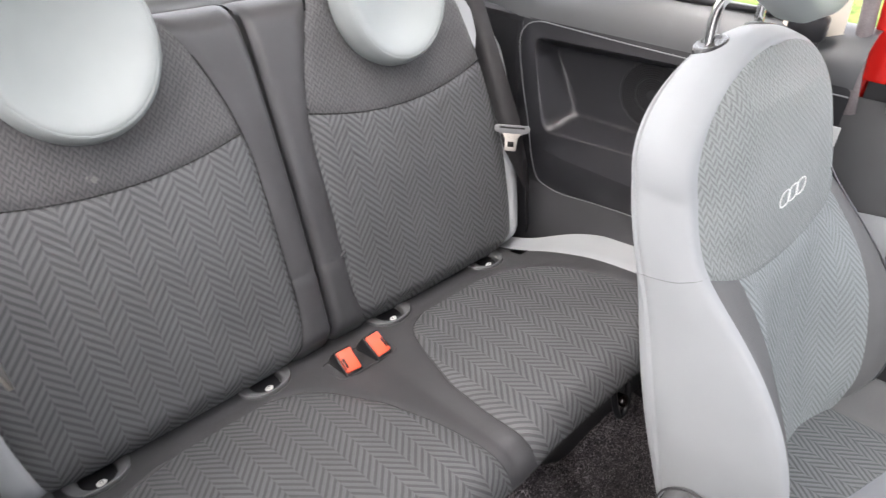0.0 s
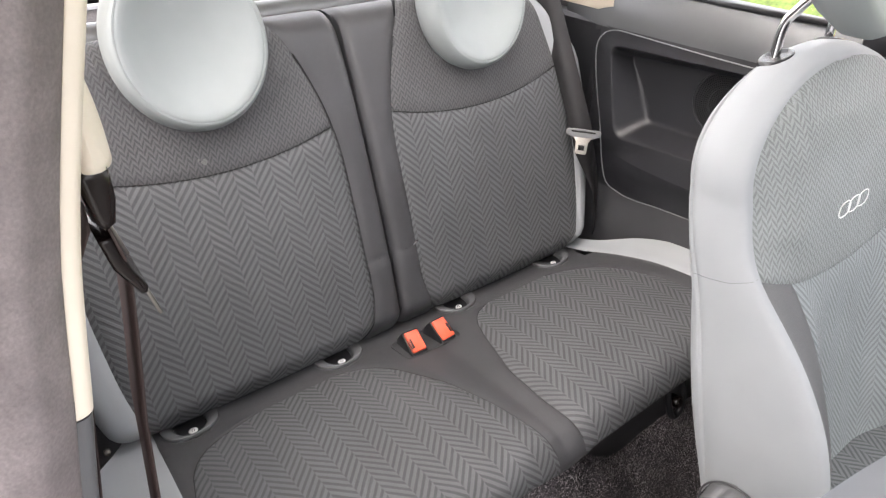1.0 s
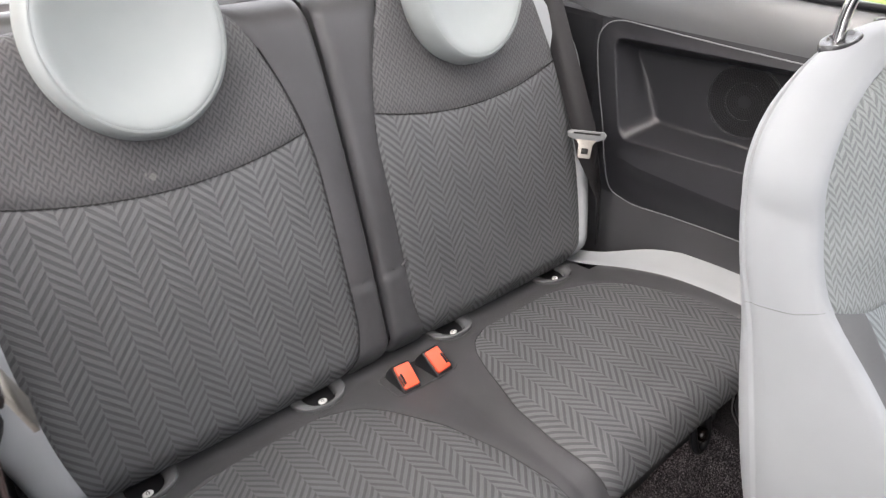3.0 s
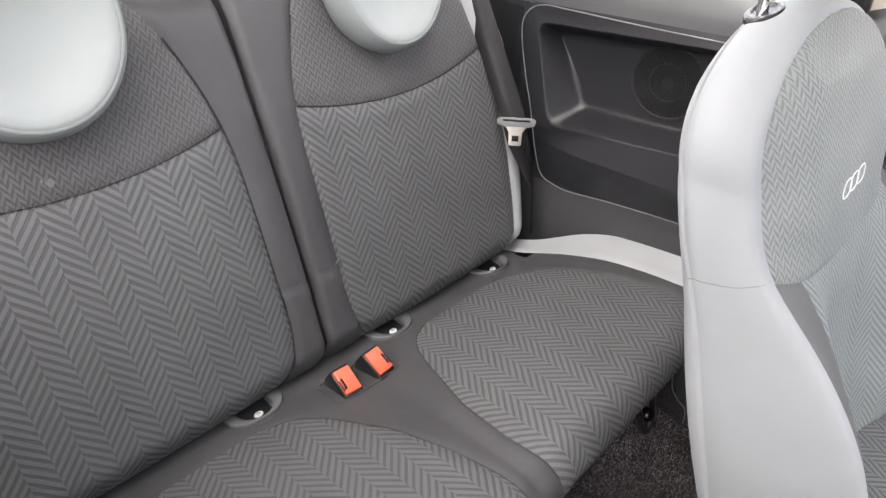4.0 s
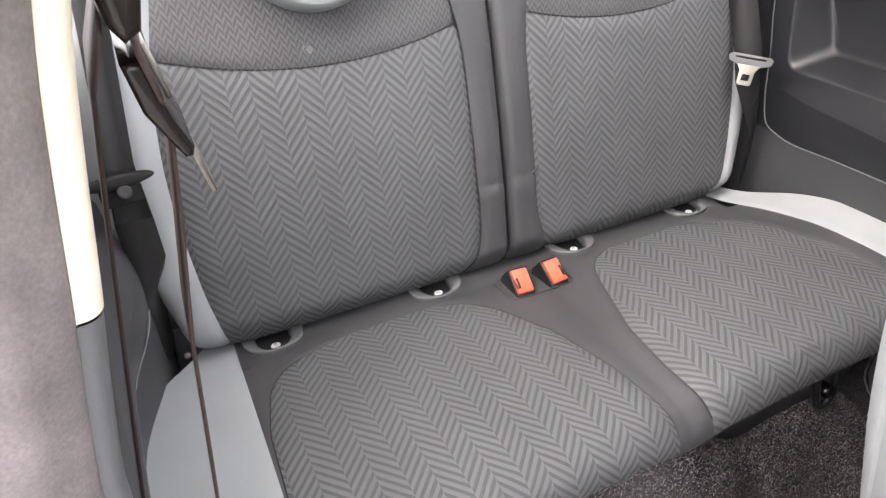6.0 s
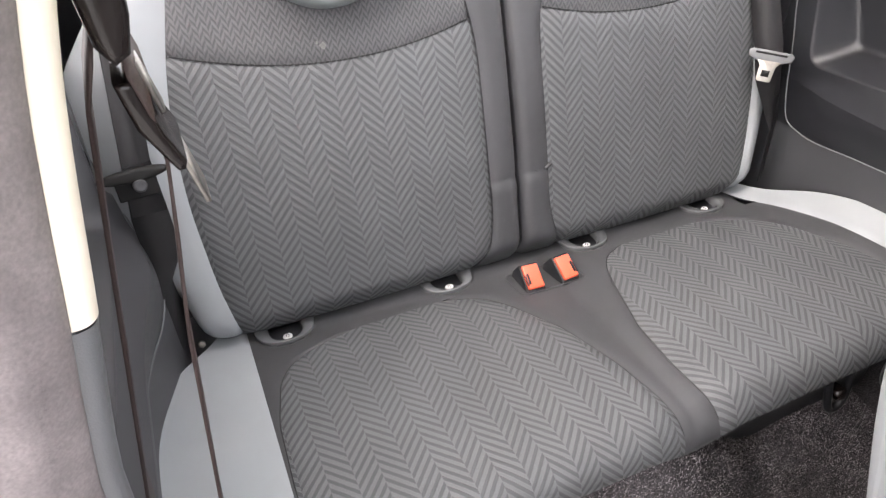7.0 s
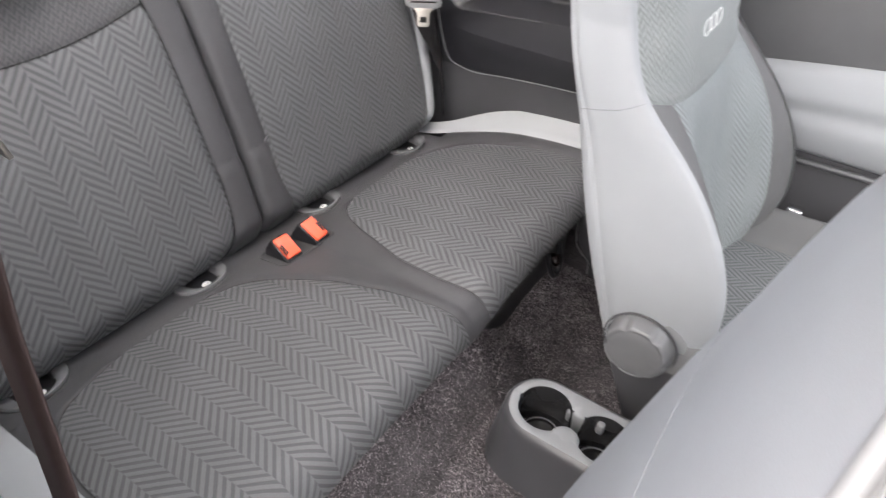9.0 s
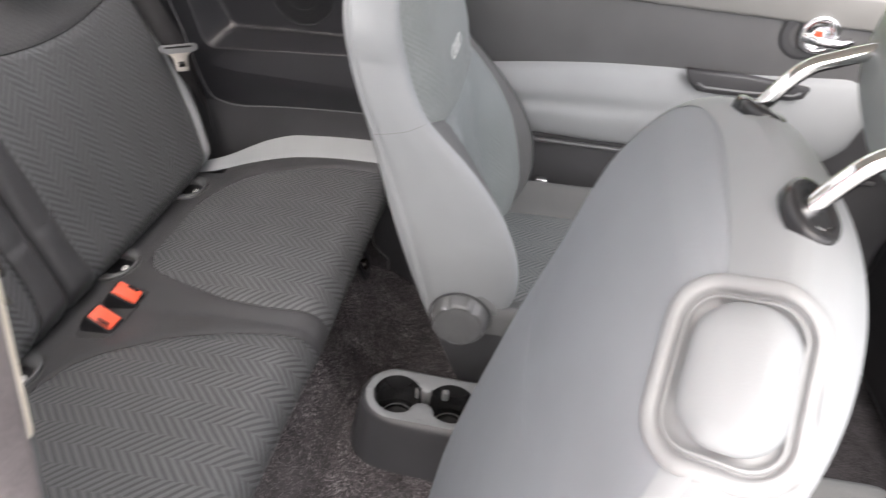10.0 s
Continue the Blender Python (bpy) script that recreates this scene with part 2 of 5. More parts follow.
def box(a, b, bevel=0.004, seg=3, bm=None, m=None):
    """A bevelled block from corner a to corner b."""
    own = bmesh.new()
    bmesh.ops.create_cube(own, size=1)
    for v in own.verts:
        v.co = Vector([lerp(a[i], b[i], v.co[i] + 0.5) for i in range(3)])
    if bevel:
        bmesh.ops.bevel(own, geom=own.edges[:], offset=bevel, segments=seg, profile=0.5, affect='EDGES')
    if m:
        bmesh.ops.transform(own, matrix=m, verts=own.verts)
    if bm is None:
        return own
    tmp = bpy.data.meshes.new("tmp")
    own.to_mesh(tmp)
    own.free()
    bm.from_mesh(tmp)
    bpy.data.meshes.remove(tmp)
    return bm


def lathe(profile, n=32, m=None, sx=1.0, sy=1.0):
    """A turned shape from (radius, height) rows about z."""
    bm = bmesh.new()
    rings = []
    for r, z in profile:
        rings.append([bm.verts.new((r * sx * math.cos(2 * math.pi * k / n), r * sy * math.sin(2 * math.pi * k / n), z)) for k in range(n)])
    for a, b in zip(rings, rings[1:]):
        for k in range(n):
            bm.faces.new([a[k], a[(k + 1) % n], b[(k + 1) % n], b[k]])
    if profile[0][0] < 0.024:
        bm.faces.new(rings[0][::-1])
    if profile[-1][0] < 0.024:
        bm.faces.new(rings[-1])
    bmesh.ops.recalc_face_normals(bm, faces=bm.faces)
    if m:
        bmesh.ops.transform(bm, matrix=m, verts=bm.verts)
    return bm


def prism(outline, a, b, bm=None, bevel=0.0, axis="x"):
    """An outline in two axes pushed along the third from a to b."""
    own = bm or bmesh.new()
    def at(p, h):
        return {"x": (h, p[0], p[1]), "y": (p[0], h, p[1]), "z": (p[0], p[1], h)}[axis]
    lo = [own.verts.new(at(p, a)) for p in outline]
    hi = [own.verts.new(at(p, b)) for p in outline]
    fs = [own.faces.new(lo), own.faces.new(hi[::-1])]
    for i in range(len(lo)):
        own.faces.new([lo[i], hi[i], hi[(i + 1) % len(lo)], lo[(i + 1) % len(lo)]])
    bmesh.ops.recalc_face_normals(own, faces=own.faces)
    if bevel:
        es = [e for f in fs for e in f.edges]
        bmesh.ops.bevel(own, geom=es, offset=bevel, segments=3, profile=0.5, affect='EDGES')
    return own


def rounded(w, h, r, n=6):
    """Points of a rounded rectangle about the origin."""
    out = []
    for cx, cy, a0 in ((w - r, h - r, 0), (-w + r, h - r, 90), (-w + r, -h + r, 180), (w - r, -h + r, 270)):
        for k in range(n + 1):
            a = radians(a0 + 90 * k / n)
            out.append((cx + r * math.cos(a), cy + r * math.sin(a)))
    return out


def ribbon(points, width_dirs, width, thick, bm=None):
    """Flat webbing through the points; width_dirs gives its breadth's direction at each."""
    bm = bm or bmesh.new()
    pts = [Vector(p) for p in points]
    rings = []
    for i, p in enumerate(pts):
        d = (pts[min(i + 1, len(pts) - 1)] - pts[max(i - 1, 0)]).normalized()
        w = Vector(width_dirs[i])
        w = (w - d * w.dot(d)).normalized()
        nrm = d.cross(w)
        rings.append([bm.verts.new(p + w * a * width / 2 + nrm * b * thick / 2) for a, b in ((-1, -1), (1, -1), (1, 1), (-1, 1))])
    for a, b in zip(rings, rings[1:]):
        for k in range(4):
            bm.faces.new([a[k], a[(k + 1) % 4], b[(k + 1) % 4], b[k]])
    bm.faces.new(rings[0][::-1])
    bm.faces.new(rings[-1])
    bmesh.ops.recalc_face_normals(bm, faces=bm.faces)
    return bm


def stitches(f, length, r=0.0009, gap=0.45, step=0.0075):
    """A row of small sewn dashes along the curve f(0..1)."""
    bm = bmesh.new()
    n = max(3, int(length / step))
    for i in range(n):
        a, b = Vector(f(i / n)), Vector(f((i + 1 - gap) / n))
        tube([a, (a + b) / 2, b], r, 5, bm)
    return bm


def bezier(points, n=24):
    """A smooth open curve (Catmull-Rom) through the points."""
    p = [Vector(q) for q in points]
    p = [p[0] * 2 - p[1]] + p + [p[-1] * 2 - p[-2]]
    out = []
    segs = len(p) - 3
    for i in range(segs):
        for k in range(max(2, n // segs)):
            t = k / max(2, n // segs)
            a, b, c, d = p[i:i + 4]
            out.append(0.5 * ((2 * b) + (c - a) * t + (2 * a - 5 * b + 4 * c - d) * t * t + (3 * b - a - 3 * c + d) * t ** 3))
    out.append(p[-2])
    return out


# ---- rear bench: two folding backrests over one cushion ----
LEAN = radians(18.7)
BACK_FOOT = Vector((0.046, 0, 0.345))
BACK_UP = Vector((-math.sin(LEAN), 0, math.cos(LEAN)))
BACK_OUT = Vector((math.cos(LEAN), 0, math.sin(LEAN)))
TOP = 0.628
FOLD = 0.177


def back_inner(s):
    """Where the cloth insert meets the plain strip beside the split."""
    return 0.054 + 1.1 * max(0, s - 0.36) ** 2 + 2.2 * max(0, 0.13 - s) ** 2


def back_outer(s):
    """Where the cloth insert meets the pale outer bolster."""
    return smooth_table(((0.0, 0.480), (0.04, 0.489), (0.12, 0.502), (0.24, 0.509), (0.31, 0.507), (0.387, 0.498), (0.44, 0.487), (0.583, 0.449), (0.63, 0.43)), s)


def back_rim(s):
    return smooth_table(((0.0, 0.525), (0.04, 0.540), (0.19, 0.572), (0.33, 0.585), (0.46, 0.585), (0.54, 0.565), (0.60, 0.52), (0.64, 0.47)), s)


def back_top(y):
    return TOP - 0.5 * max(0, y - 0.36) ** 2 * 6


def back_seam(y):
    return 0.405 + 0.75 * (y - 0.255) ** 2


def back_depth(y, s):
    """How far the padding stands out of the backrest's plane."""
    d = 0.010 * math.sin(math.pi * min(1, max(0, s / 0.62)))
    c = (y - 0.27) / 0.23
    d += 0.006 * (1 - min(1, c * c))
    d -= 0.062 * max(0, (0.062 - s) / 0.062) ** 1.6
    return d


def back_point(sign, y, s, d):
    """From breadth, height along the lean and stand-out to the car; the top rolls over to the rear."""
    top = back_top(y)
    r = 0.05
    if s > top - r:
        a = (s - (top - r)) / r
        if a < 1.45:
            s, d = top - r + r * math.sin(a), d - r * (1 - math.cos(a))
        else:
            s, d = top - 0.002 * (a - 1.45), d - r - r * (a - 1.571)
    return BACK_FOOT + BACK_UP * s + BACK_OUT * d + Vector((0, sign * y + 0.004, 0))


def tuck(u, w, depth=0.006):
    """Padding drawn in towards a sewn edge; u is the distance from it over w."""
    return -depth * max(0, 1 - u / w) ** 2


def rear_backrest(sign, label):
    root = thing("rear_seat_unit", label, "car seat", "rear seat backrests", at=(-0.02, sign * 0.27, 0.33))
    inv = Matrix.Translation(-root.location)
    top_s = TOP + 0.06

    def add(name, bm, material, text="", parent=None):
        bmesh.ops.transform(bm, matrix=inv if parent is None else Matrix.Identity(4), verts=bm.verts)
        return part(name, bm, material, parent or root, text)

    flip = sign < 0

    def insert(lo, hi, n):
        def yz(u, v):
            s = 0.2
            y = 0.3
            for _ in range(4):
                y = lerp(back_inner(s), back_outer(s), u)
                s = lerp(lo(y), hi(y), v)
            return y, s
        def f(u, v):
            y, s = yz(u, v)
            e = min(y - back_inner(s), back_outer(s) - y)
            t = min(s - lo(y), hi(y) - s)
            d = back_depth(y, s) + tuck(e, 0.02) + (tuck(t, 0.018, 0.004) if lo(y) > 0.1 or v > 0.5 else 0)
            return back_point(sign, y, s, d)
        return sheet(f, 40, n, lambda u, v: yz(u, v), flip=flip)

    add("cloth_insert", insert(lambda y: 0.0, back_seam, 44), HERRING)
    add("upper_panel", insert(back_seam, lambda y: TOP + 0.02, 28), CHEVRON, "dark cloth with a small zigzag weave")

    def strip(u, v):
        s = v * top_s
        y = lerp(0.003, back_inner(s), u)
        edge = (y - 0.003) / 0.02
        d = back_depth(y, s) + 0.004 - 0.016 * max(0, (s - TOP + 0.13) / 0.13) ** 2 + tuck(back_inner(s) - y, 0.02) - 0.0022 * math.exp(-((s - FOLD) / 0.006) ** 2) + 0.002 * math.exp(-((s - FOLD + 0.02) / 0.014) ** 2)
        if edge < 1:
            d -= 0.016 * (1 - math.sqrt(max(0, 1 - (1 - edge) ** 2)))
        return back_point(sign, y, s, d)
    add("inner_strip", sheet(strip, 12, 120, flip=flip), DARK_CLOTH, "plain dark grey cloth")
    fold = [back_point(sign, lerp(0.004, back_inner(FOLD) + 0.002, k / 12), FOLD + 0.004 * math.sin(k * 0.5), back_depth(0.03, FOLD) + 0.0018 + tuck(max(0, lerp(0.05, 0, k / 12)), 0.02) - (0.016 * (1 - math.sqrt(max(0, 1 - (1 - min(1, 4.2 * k / 20)) ** 2))))) for k in range(13)]
    add("fold_seam", tube(fold, 0.0007, 6), THREAD)
    if sign > 0:
        add("fold_tab", tube([back_point(sign, back_inner(FOLD) - 0.006 + 0.004 * k, FOLD + 0.002 * k, back_depth(0.05, FOLD) - 0.001) for k in range(4)], 0.0028, 8), DARK_CLOTH)

    def side_wall(u, v):
        s = v * top_s
        y = 0.003 + 0.002 * u
        return back_point(sign, y, min(s, TOP - 0.01), back_depth(y, min(s, TOP - 0.01)) - 0.012 - 0.10 * u)
    add("inner_edge", sheet(side_wall, 4, 30, flip=not flip), DARK_CLOTH)

    def bolster(u, v):
        s = v * (TOP + 0.01)
        a, b = back_outer(s), back_rim(s)
        if sign > 0:
            b += 0.016 * min(1, max(0, (s - 0.25) / 0.12))
        if sign < 0:
            b += 0.055 * min(1, max(0, (s - 0.12) / 0.22)) + 0.075 * min(1, max(0, (s - 0.34) / 0.16))
        ang = u * radians(150)
        y = a + (b - a) * math.sin(min(ang, math.pi / 2)) - (0.012 * (1 - math.sin(ang)) if ang > math.pi / 2 else 0)
        d = back_depth(a, s) + tuck(max(0, y - a), 0.012) - (0.075 if sign > 0 else 0.030) * (1 - math.cos(ang)) + 0.006 * math.sin(2 * min(ang, 1.5))
        if s < 0.05:
            k = (1 - s / 0.05) ** 2
            y -= 0.015 * k * u
            d -= 0.02 * k
        return back_point(sign, y, s, d)
    add("outer_bolster", sheet(bolster, 24, 40, flip=flip), PALE_VINYL, "smooth pale grey vinyl")

    # rear shell that closes the pad
    def rear(u, v):
        s = v * (TOP - 0.015)
        y = lerp(0.011, back_rim(s) - 0.02, u)
        return BACK_FOOT + BACK_UP * s + BACK_OUT * -0.115 + Vector((0, sign * y, 0))
    add("rear_shell", sheet(rear, 6, 8, flip=not flip), DARK_TRIM)
    add("underside", sheet(lambda u, v: back_point(sign, lerp(0.012, 0.515, u), 0.0, lerp(-0.03, -0.115, v)), 4, 2, flip=not flip), DARK_CLOTH)

    # sewing along the seam and beside the insert
    def seam(t):
        y = lerp(back_inner(0.45) + 0.002, back_outer(0.45) - 0.002, t)
        return back_point(sign, y, back_seam(y), back_depth(y, 0.42) - 0.0022)
    add("seam_stitching", stitches(seam, 0.43, 0.0012, 0.4, 0.0085), THREAD)
    add("seam_cord", tube([seam(k / 40) - BACK_OUT * 0.002 for k in range(41)], 0.0009, 6), THREAD)
    def side_seam(t):
        s = lerp(0.02, 0.56, t)
        y = back_inner(s)
        return back_point(sign, y, s, back_depth(y, s) - 0.0035)
    add("side_seam_cord", tube([side_seam(k / 40) for k in range(41)], 0.0013, 6), THREAD)

    # round padded headrest
    hy, hz, hx = 0.263, 0.925, -0.112
    turn = inv @ Matrix.Translation((hx, sign * hy, hz)) @ Matrix.Rotation(radians(90 - 14), 4, 'Y')
    head = lathe([(0.001, -0.048), (0.05, -0.050), (0.085, -0.046), (0.104, -0.036), (0.1145, -0.020), (0.118, -0.002), (0.1165, 0.014), (0.1125, 0.028), (0.1085, 0.035), (0.1065, 0.0363)], 72, turn, 1.08, 0.97)
    head = part("headrest", head, PALE_PAD, root, "round pale grey padded headrest with a dished face")
    dish = [(0.1065, 0.0363), (0.1050, 0.0350), (0.1035, 0.0363), (0.099, 0.0368), (0.091, 0.0340), (0.078, 0.0265), (0.058, 0.016), (0.03, 0.0085), (0.001, 0.006)]
    part("face_pad", lathe(dish, 72, turn, 1.08, 0.97), PALE_PAD, head)
    ring = [turn @ Vector((1.08 * 0.105 * math.cos(a), 0.97 * 0.105 * math.sin(a), 0.0358)) for a in [2 * math.pi * k / 72 for k in range(72)]]
    part("piping", tube(ring, 0.0009, 6, closed=True), PALE_PAD, head)
    for dy in (-0.06, 0.06):
        base = back_point(sign, hy + dy, TOP - 0.02, -0.06)
        topp = Vector((hx - 0.02, sign * (hy + dy), hz - 0.03))
        part("headrest_post", tube([inv @ (base - Vector((0, 0, 0.03))), inv @ base, inv @ topp], 0.005, 10), CHROME, root)
        part("post_guide", lathe([(0.016, 0), (0.016, 0.008), (0.011, 0.012)], 20, inv @ Matrix.Translation(back_point(sign, hy + dy, TOP + 0.015, 0.0))), BLACK_TRIM, root)
    return root


rear_backrest(1, "dark herringbone rear backrest with pale bolster and round headrest")
rear_backrest(-1, "dark herringbone rear backrest with pale bolster and round headrest")

# the cushion
bench = thing("rear_cushion", "dark herringbone rear bench cushion with pale grey vinyl ends", "car seat", at=(0.22, 0, 0.20))
BINV = Matrix.Translation(-bench.location)
FRONT = 0.456


def cushion_z(x, y):
    """Height of the padding."""
    z = 0.349 + 0.115 * x + 0.012 * math.sin(math.pi * min(1, max(0, (x - 0.05) / 0.42)))
    for c in (-0.26, 0.27):
        k = (y - c) / 0.24
        z += 0.007 * max(0, 1 - k * k) * min(1, max(0, (x - 0.04) / 0.1))
    z -= 0.010 * max(0, 1 - abs(y - 0.03) / 0.07) * min(1, max(0, x / 0.2))
    for c in (-0.42, -0.14, 0.14, 0.42):
        if abs(y - c) < 0.05 and x < 0.06:
            k = math.hypot((y - c) / 1.02, x - 0.014) if x > 0.014 else abs(y - c)
            z -= 0.030 * min(1, max(0, (0.044 - k) / 0.008))
    k = max(0, abs(y) - 0.50)
    z += 2.7 * k * k
    return z


def cushion_point(x, y, drop=0.0):
    """The front edge rolls over and down."""
    r = 0.048
    edge = FRONT + 0.001
    if x > edge - r:
        a = (x - (edge - r)) / r
        if a < 1.571:
            return Vector((edge - r + r * math.sin(a), y, cushion_z(edge - r, y) - r * (1 - math.cos(a)) - drop))
        return Vector((edge - 0.75 * (a - 1.571) * r, y, cushion_z(edge - r, y) - r - 0.75 * r * (a - 1.571) - drop))
    return Vector((x, y, cushion_z(x, y) - drop))


# plan outlines of the two cloth inserts: breadth limits by depth
def in_near(x):
    return smooth_table(((0.07, -0.18), (0.085, -0.13), (0.10, -0.108), (0.136, -0.082), (0.18, -0.060), (0.226, -0.036), (0.316, -0.006), (0.387, 0.008), (0.45, 0.010), (0.6, 0.0)), x, 0.008)


def out_near(x):
    return smooth_table(((0.07, -0.30), (0.078, -0.345), (0.091, -0.405), (0.115, -0.436), (0.144, -0.453), (0.22, -0.470), (0.32, -0.474), (0.6, -0.474)), x, 0.008)


def in_far(x):
    return smooth_table(((0.064, 0.22), (0.072, 0.175), (0.088, 0.143), (0.12, 0.118), (0.164, 0.099), (0.27, 0.068), (0.352, 0.062), (0.45, 0.066), (0.6, 0.07)), x, 0.008)


def out_far(x):
    return smooth_table(((0.064, 0.32), (0.075, 0.37), (0.097, 0.42), (0.13, 0.465), (0.168, 0.492), (0.25, 0.52), (0.33, 0.53), (0.6, 0.53)), x, 0.008)


def bench_part(name, y0, y1, x0, x1, nu, nv, material, edge0=True, edge1=True, text="", cut=None):
    def xy(u, v):
        x = lerp(x0, x1, v)
        return x, lerp(y0(x), y1(x), u)
    def f(u, v):
        x, y = xy(u, v)
        d = 0
        a, b = y - y0(x), y1(x) - y
        if edge0:
            d -= tuck(a, 0.014, 0.0026)
        if edge1:
            d -= tuck(b, 0.014, 0.0026)
        if cut:
            d -= cut(x)
        return BINV @ cushion_point(x, y, d)
    return part(name, sheet(f, nu, nv, lambda u, v: (xy(u, v)[1], -xy(u, v)[0])), material, bench, text)


END = FRONT + 0.15


def far_edge(x):
    return smooth_table(((-0.03, 0.49), (0.0, 0.49), (0.1, 0.535), (0.2, 0.556), (0.3, 0.56), (0.6, 0.56)), x, 0.025)


bench_part("cloth_insert", out_near, in_near, 0.072, END, 44, 60, HERRING)
bench_part("cloth_insert", in_far, out_far, 0.066, END, 44, 60, HERRING)
bench_part("centre_panel", in_near, in_far, 0.072, END, 18, 60, DARK_CLOTH, text="plain dark grey cloth between the seats")
bench_part("rear_border", lambda x: -0.4782, lambda x: 0.49, -0.03, 0.0725, 200, 20, DARK_CLOTH, False, False)
bench_part("side_border", lambda x: -0.478, out_near, 0.072, END, 8, 60, DARK_CLOTH)
bench_part("side_border", out_far, far_edge, 0.066, END, 10, 60, DARK_CLOTH)
bench_part("side_end", lambda x: smooth_table(((-0.05, -0.500), (0.0, -0.522), (0.03, -0.553), (0.06, -0.576), (0.1, -0.596), (0.2, -0.612), (0.6, -0.615)), x, 0.02), lambda x: -0.478, -0.03, END, 10, 50, PALE_VINYL, False, True, "pale grey vinyl")
bench_part("side_end", far_edge, lambda x: smooth_table(((-0.03, 0.53), (0.02, 0.545), (0.12, 0.60), (0.2, 0.615), (0.6, 0.62)), x, 0.03), -0.03, END, 12, 50, PALE_VINYL, True, False, "pale grey vinyl")
part("base", box((-0.36, -0.57, -0.15), (0.16, 0.57, 0.09), 0.01), DARK_TRIM, bench, "dark plastic seat base")
fy = 0.352
clip = part("seat_clip", tube(bezier([(0.205, fy - 0.022, 0.120), (0.218, fy - 0.022, 0.080), (0.224, fy - 0.012, 0.050), (0.225, fy + 0.004, 0.046), (0.222, fy + 0.018, 0.066), (0.208, fy + 0.023, 0.120)], 30), 0.0065, 8), BLACK_TRIM, bench)
part("clip_button", lathe([(0.012, -0.014), (0.012, 0.004), (0.008, 0.007), (0.003, 0.0075)], 20, Matrix.Translation((0.222, fy, 0.080)) @ Matrix.Rotation(radians(75), 4, 'Y')), GLOSS_BLACK, clip)

# sewing round the inserts
for fn, x0, x1, ln in ((in_near, 0.08, 0.45, 0.42), (in_far, 0.075, 0.45, 0.40), (out_near, 0.085, 0.45, 0.40)):
    pts = [BINV @ cushion_point(lerp(x0, x1, k / 40), fn(lerp(x0, x1, k / 40)), 0.0022) for k in range(41)]
    part("seam_cord", tube(pts, 0.0008, 6), THREAD, bench)

# child-seat anchor surrounds
for iy in (-0.42, -0.14, 0.14, 0.42):
    z0 = 0.349 + 0.115 * 0.03
    def surround(u, v, iy=iy, z0=z0):
        a = math.pi * (u * 1.06 - 0.03)
        broad = table(((0, 0.0480), (0.10, 0.0475), (0.2, 0.0460), (0.55, 0.0350), (0.75, 0.0275), (0.9, 0.0245), (1, 0.0225)), v)
        deep = table(((0, 0.0440), (0.10, 0.0436), (0.2, 0.0428), (0.55, 0.0395), (0.75, 0.0375), (0.9, 0.0360), (1, 0.0350)), v)
        h = table(((0, -0.005), (0.08, 0.0022), (0.16, 0.0032), (0.5, 0.0030), (0.68, 0.0014), (0.8, -0.003), (0.9, -0.010), (1, -0.016)), v)
        x = 0.012 + deep * math.copysign(abs(math.sin(a)) ** 0.85, math.sin(a))
        return BINV @ Vector((x, iy + broad * math.copysign(abs(math.cos(a)) ** 0.85, math.cos(a)), z0 + h + 0.115 * (x - 0.03) + 0.003))
    s = part("anchor_surround", sheet(surround, 36, 18, flip=True), ANCHOR_TRIM, bench, "moulded grey plastic child-seat anchor surround")
    part("anchor_pocket", box((-0.03, iy - 0.0255, z0 - 0.026), (0.0485, iy + 0.0255, z0 - 0.0065), 0.003, m=BINV), BLACK_TRIM, s)
    part("anchor_bar", tube([BINV @ Vector((0.006, iy - 0.023, z0 - 0.003)), BINV @ Vector((0.006, iy + 0.023, z0 - 0.003))], 0.003, 8), BLACK_TRIM, s)
    part("anchor_mark", lathe([(0.0075, 0), (0.0075, 0.0012), (0.0062, 0.0018), (0.001, 0.0018)], 24, BINV @ Matrix.Translation((0.033, iy, z0 - 0.0060)) @ Matrix.Rotation(radians(14), 4, 'Y'), 0.7, 1.0), WHITE_MARK, s, "small white printed oval")
    part("printed_icon", tube([BINV @ Vector((0.033 + 0.0028 * math.cos(q), iy + 0.0022 * math.sin(q), z0 - 0.0040 - 0.25 * 0.0035 * math.cos(q))) for q in (0.4, 1.4, 2.4, 3.4, 4.4, 5.4)], 0.0006, 5), DARK_TRIM, s)

# seat-belt buckles standing out of the cushion
def buckle(y, yaw, slot, label):
    x0 = 0.100
    root = thing("seat_belt_buckle", label, "buckle", "rear buckles", at=(x0, y, cushion_z(x0, y)))
    root.rotation_euler = (0, radians(-5), radians(yaw))
    wedge = [(0.022, -0.012), (0.0245, 0.003), (0.0225, 0.0065), (-0.014, 0.0335), (-0.017, 0.0335), (-0.036, 0.010), (-0.040, -0.012)]
    part("body", prism(wedge, -0.0175, 0.0175, bevel=0.003, axis="y"), BLACK_TRIM, root)
    tilt = Matrix.Translation((0.005, 0, 0.021)) @ Matrix.Rotation(math.atan2(0.026, 0.038), 4, 'Y')
    b = part("release_button", box((-0.021, -0.0145, -0.004), (0.021, 0.0145, 0.0042), 0.0028, m=tilt), ORANGE, root, "orange-red push button")
    part("tongue_slot", box((-0.006, slot * 0.0095 - 0.0020, 0.0036), (0.013, slot * 0.0095 + 0.0020, 0.0046), 0.0, m=tilt), BLACK_TRIM, b)
    part("slot_edge", box((-0.004, slot * 0.0135 - 0.0012, 0.003), (0.015, slot * 0.0135 + 0.0012, 0.0046), 0.0003, m=tilt), BLACK_TRIM, b)
    return root


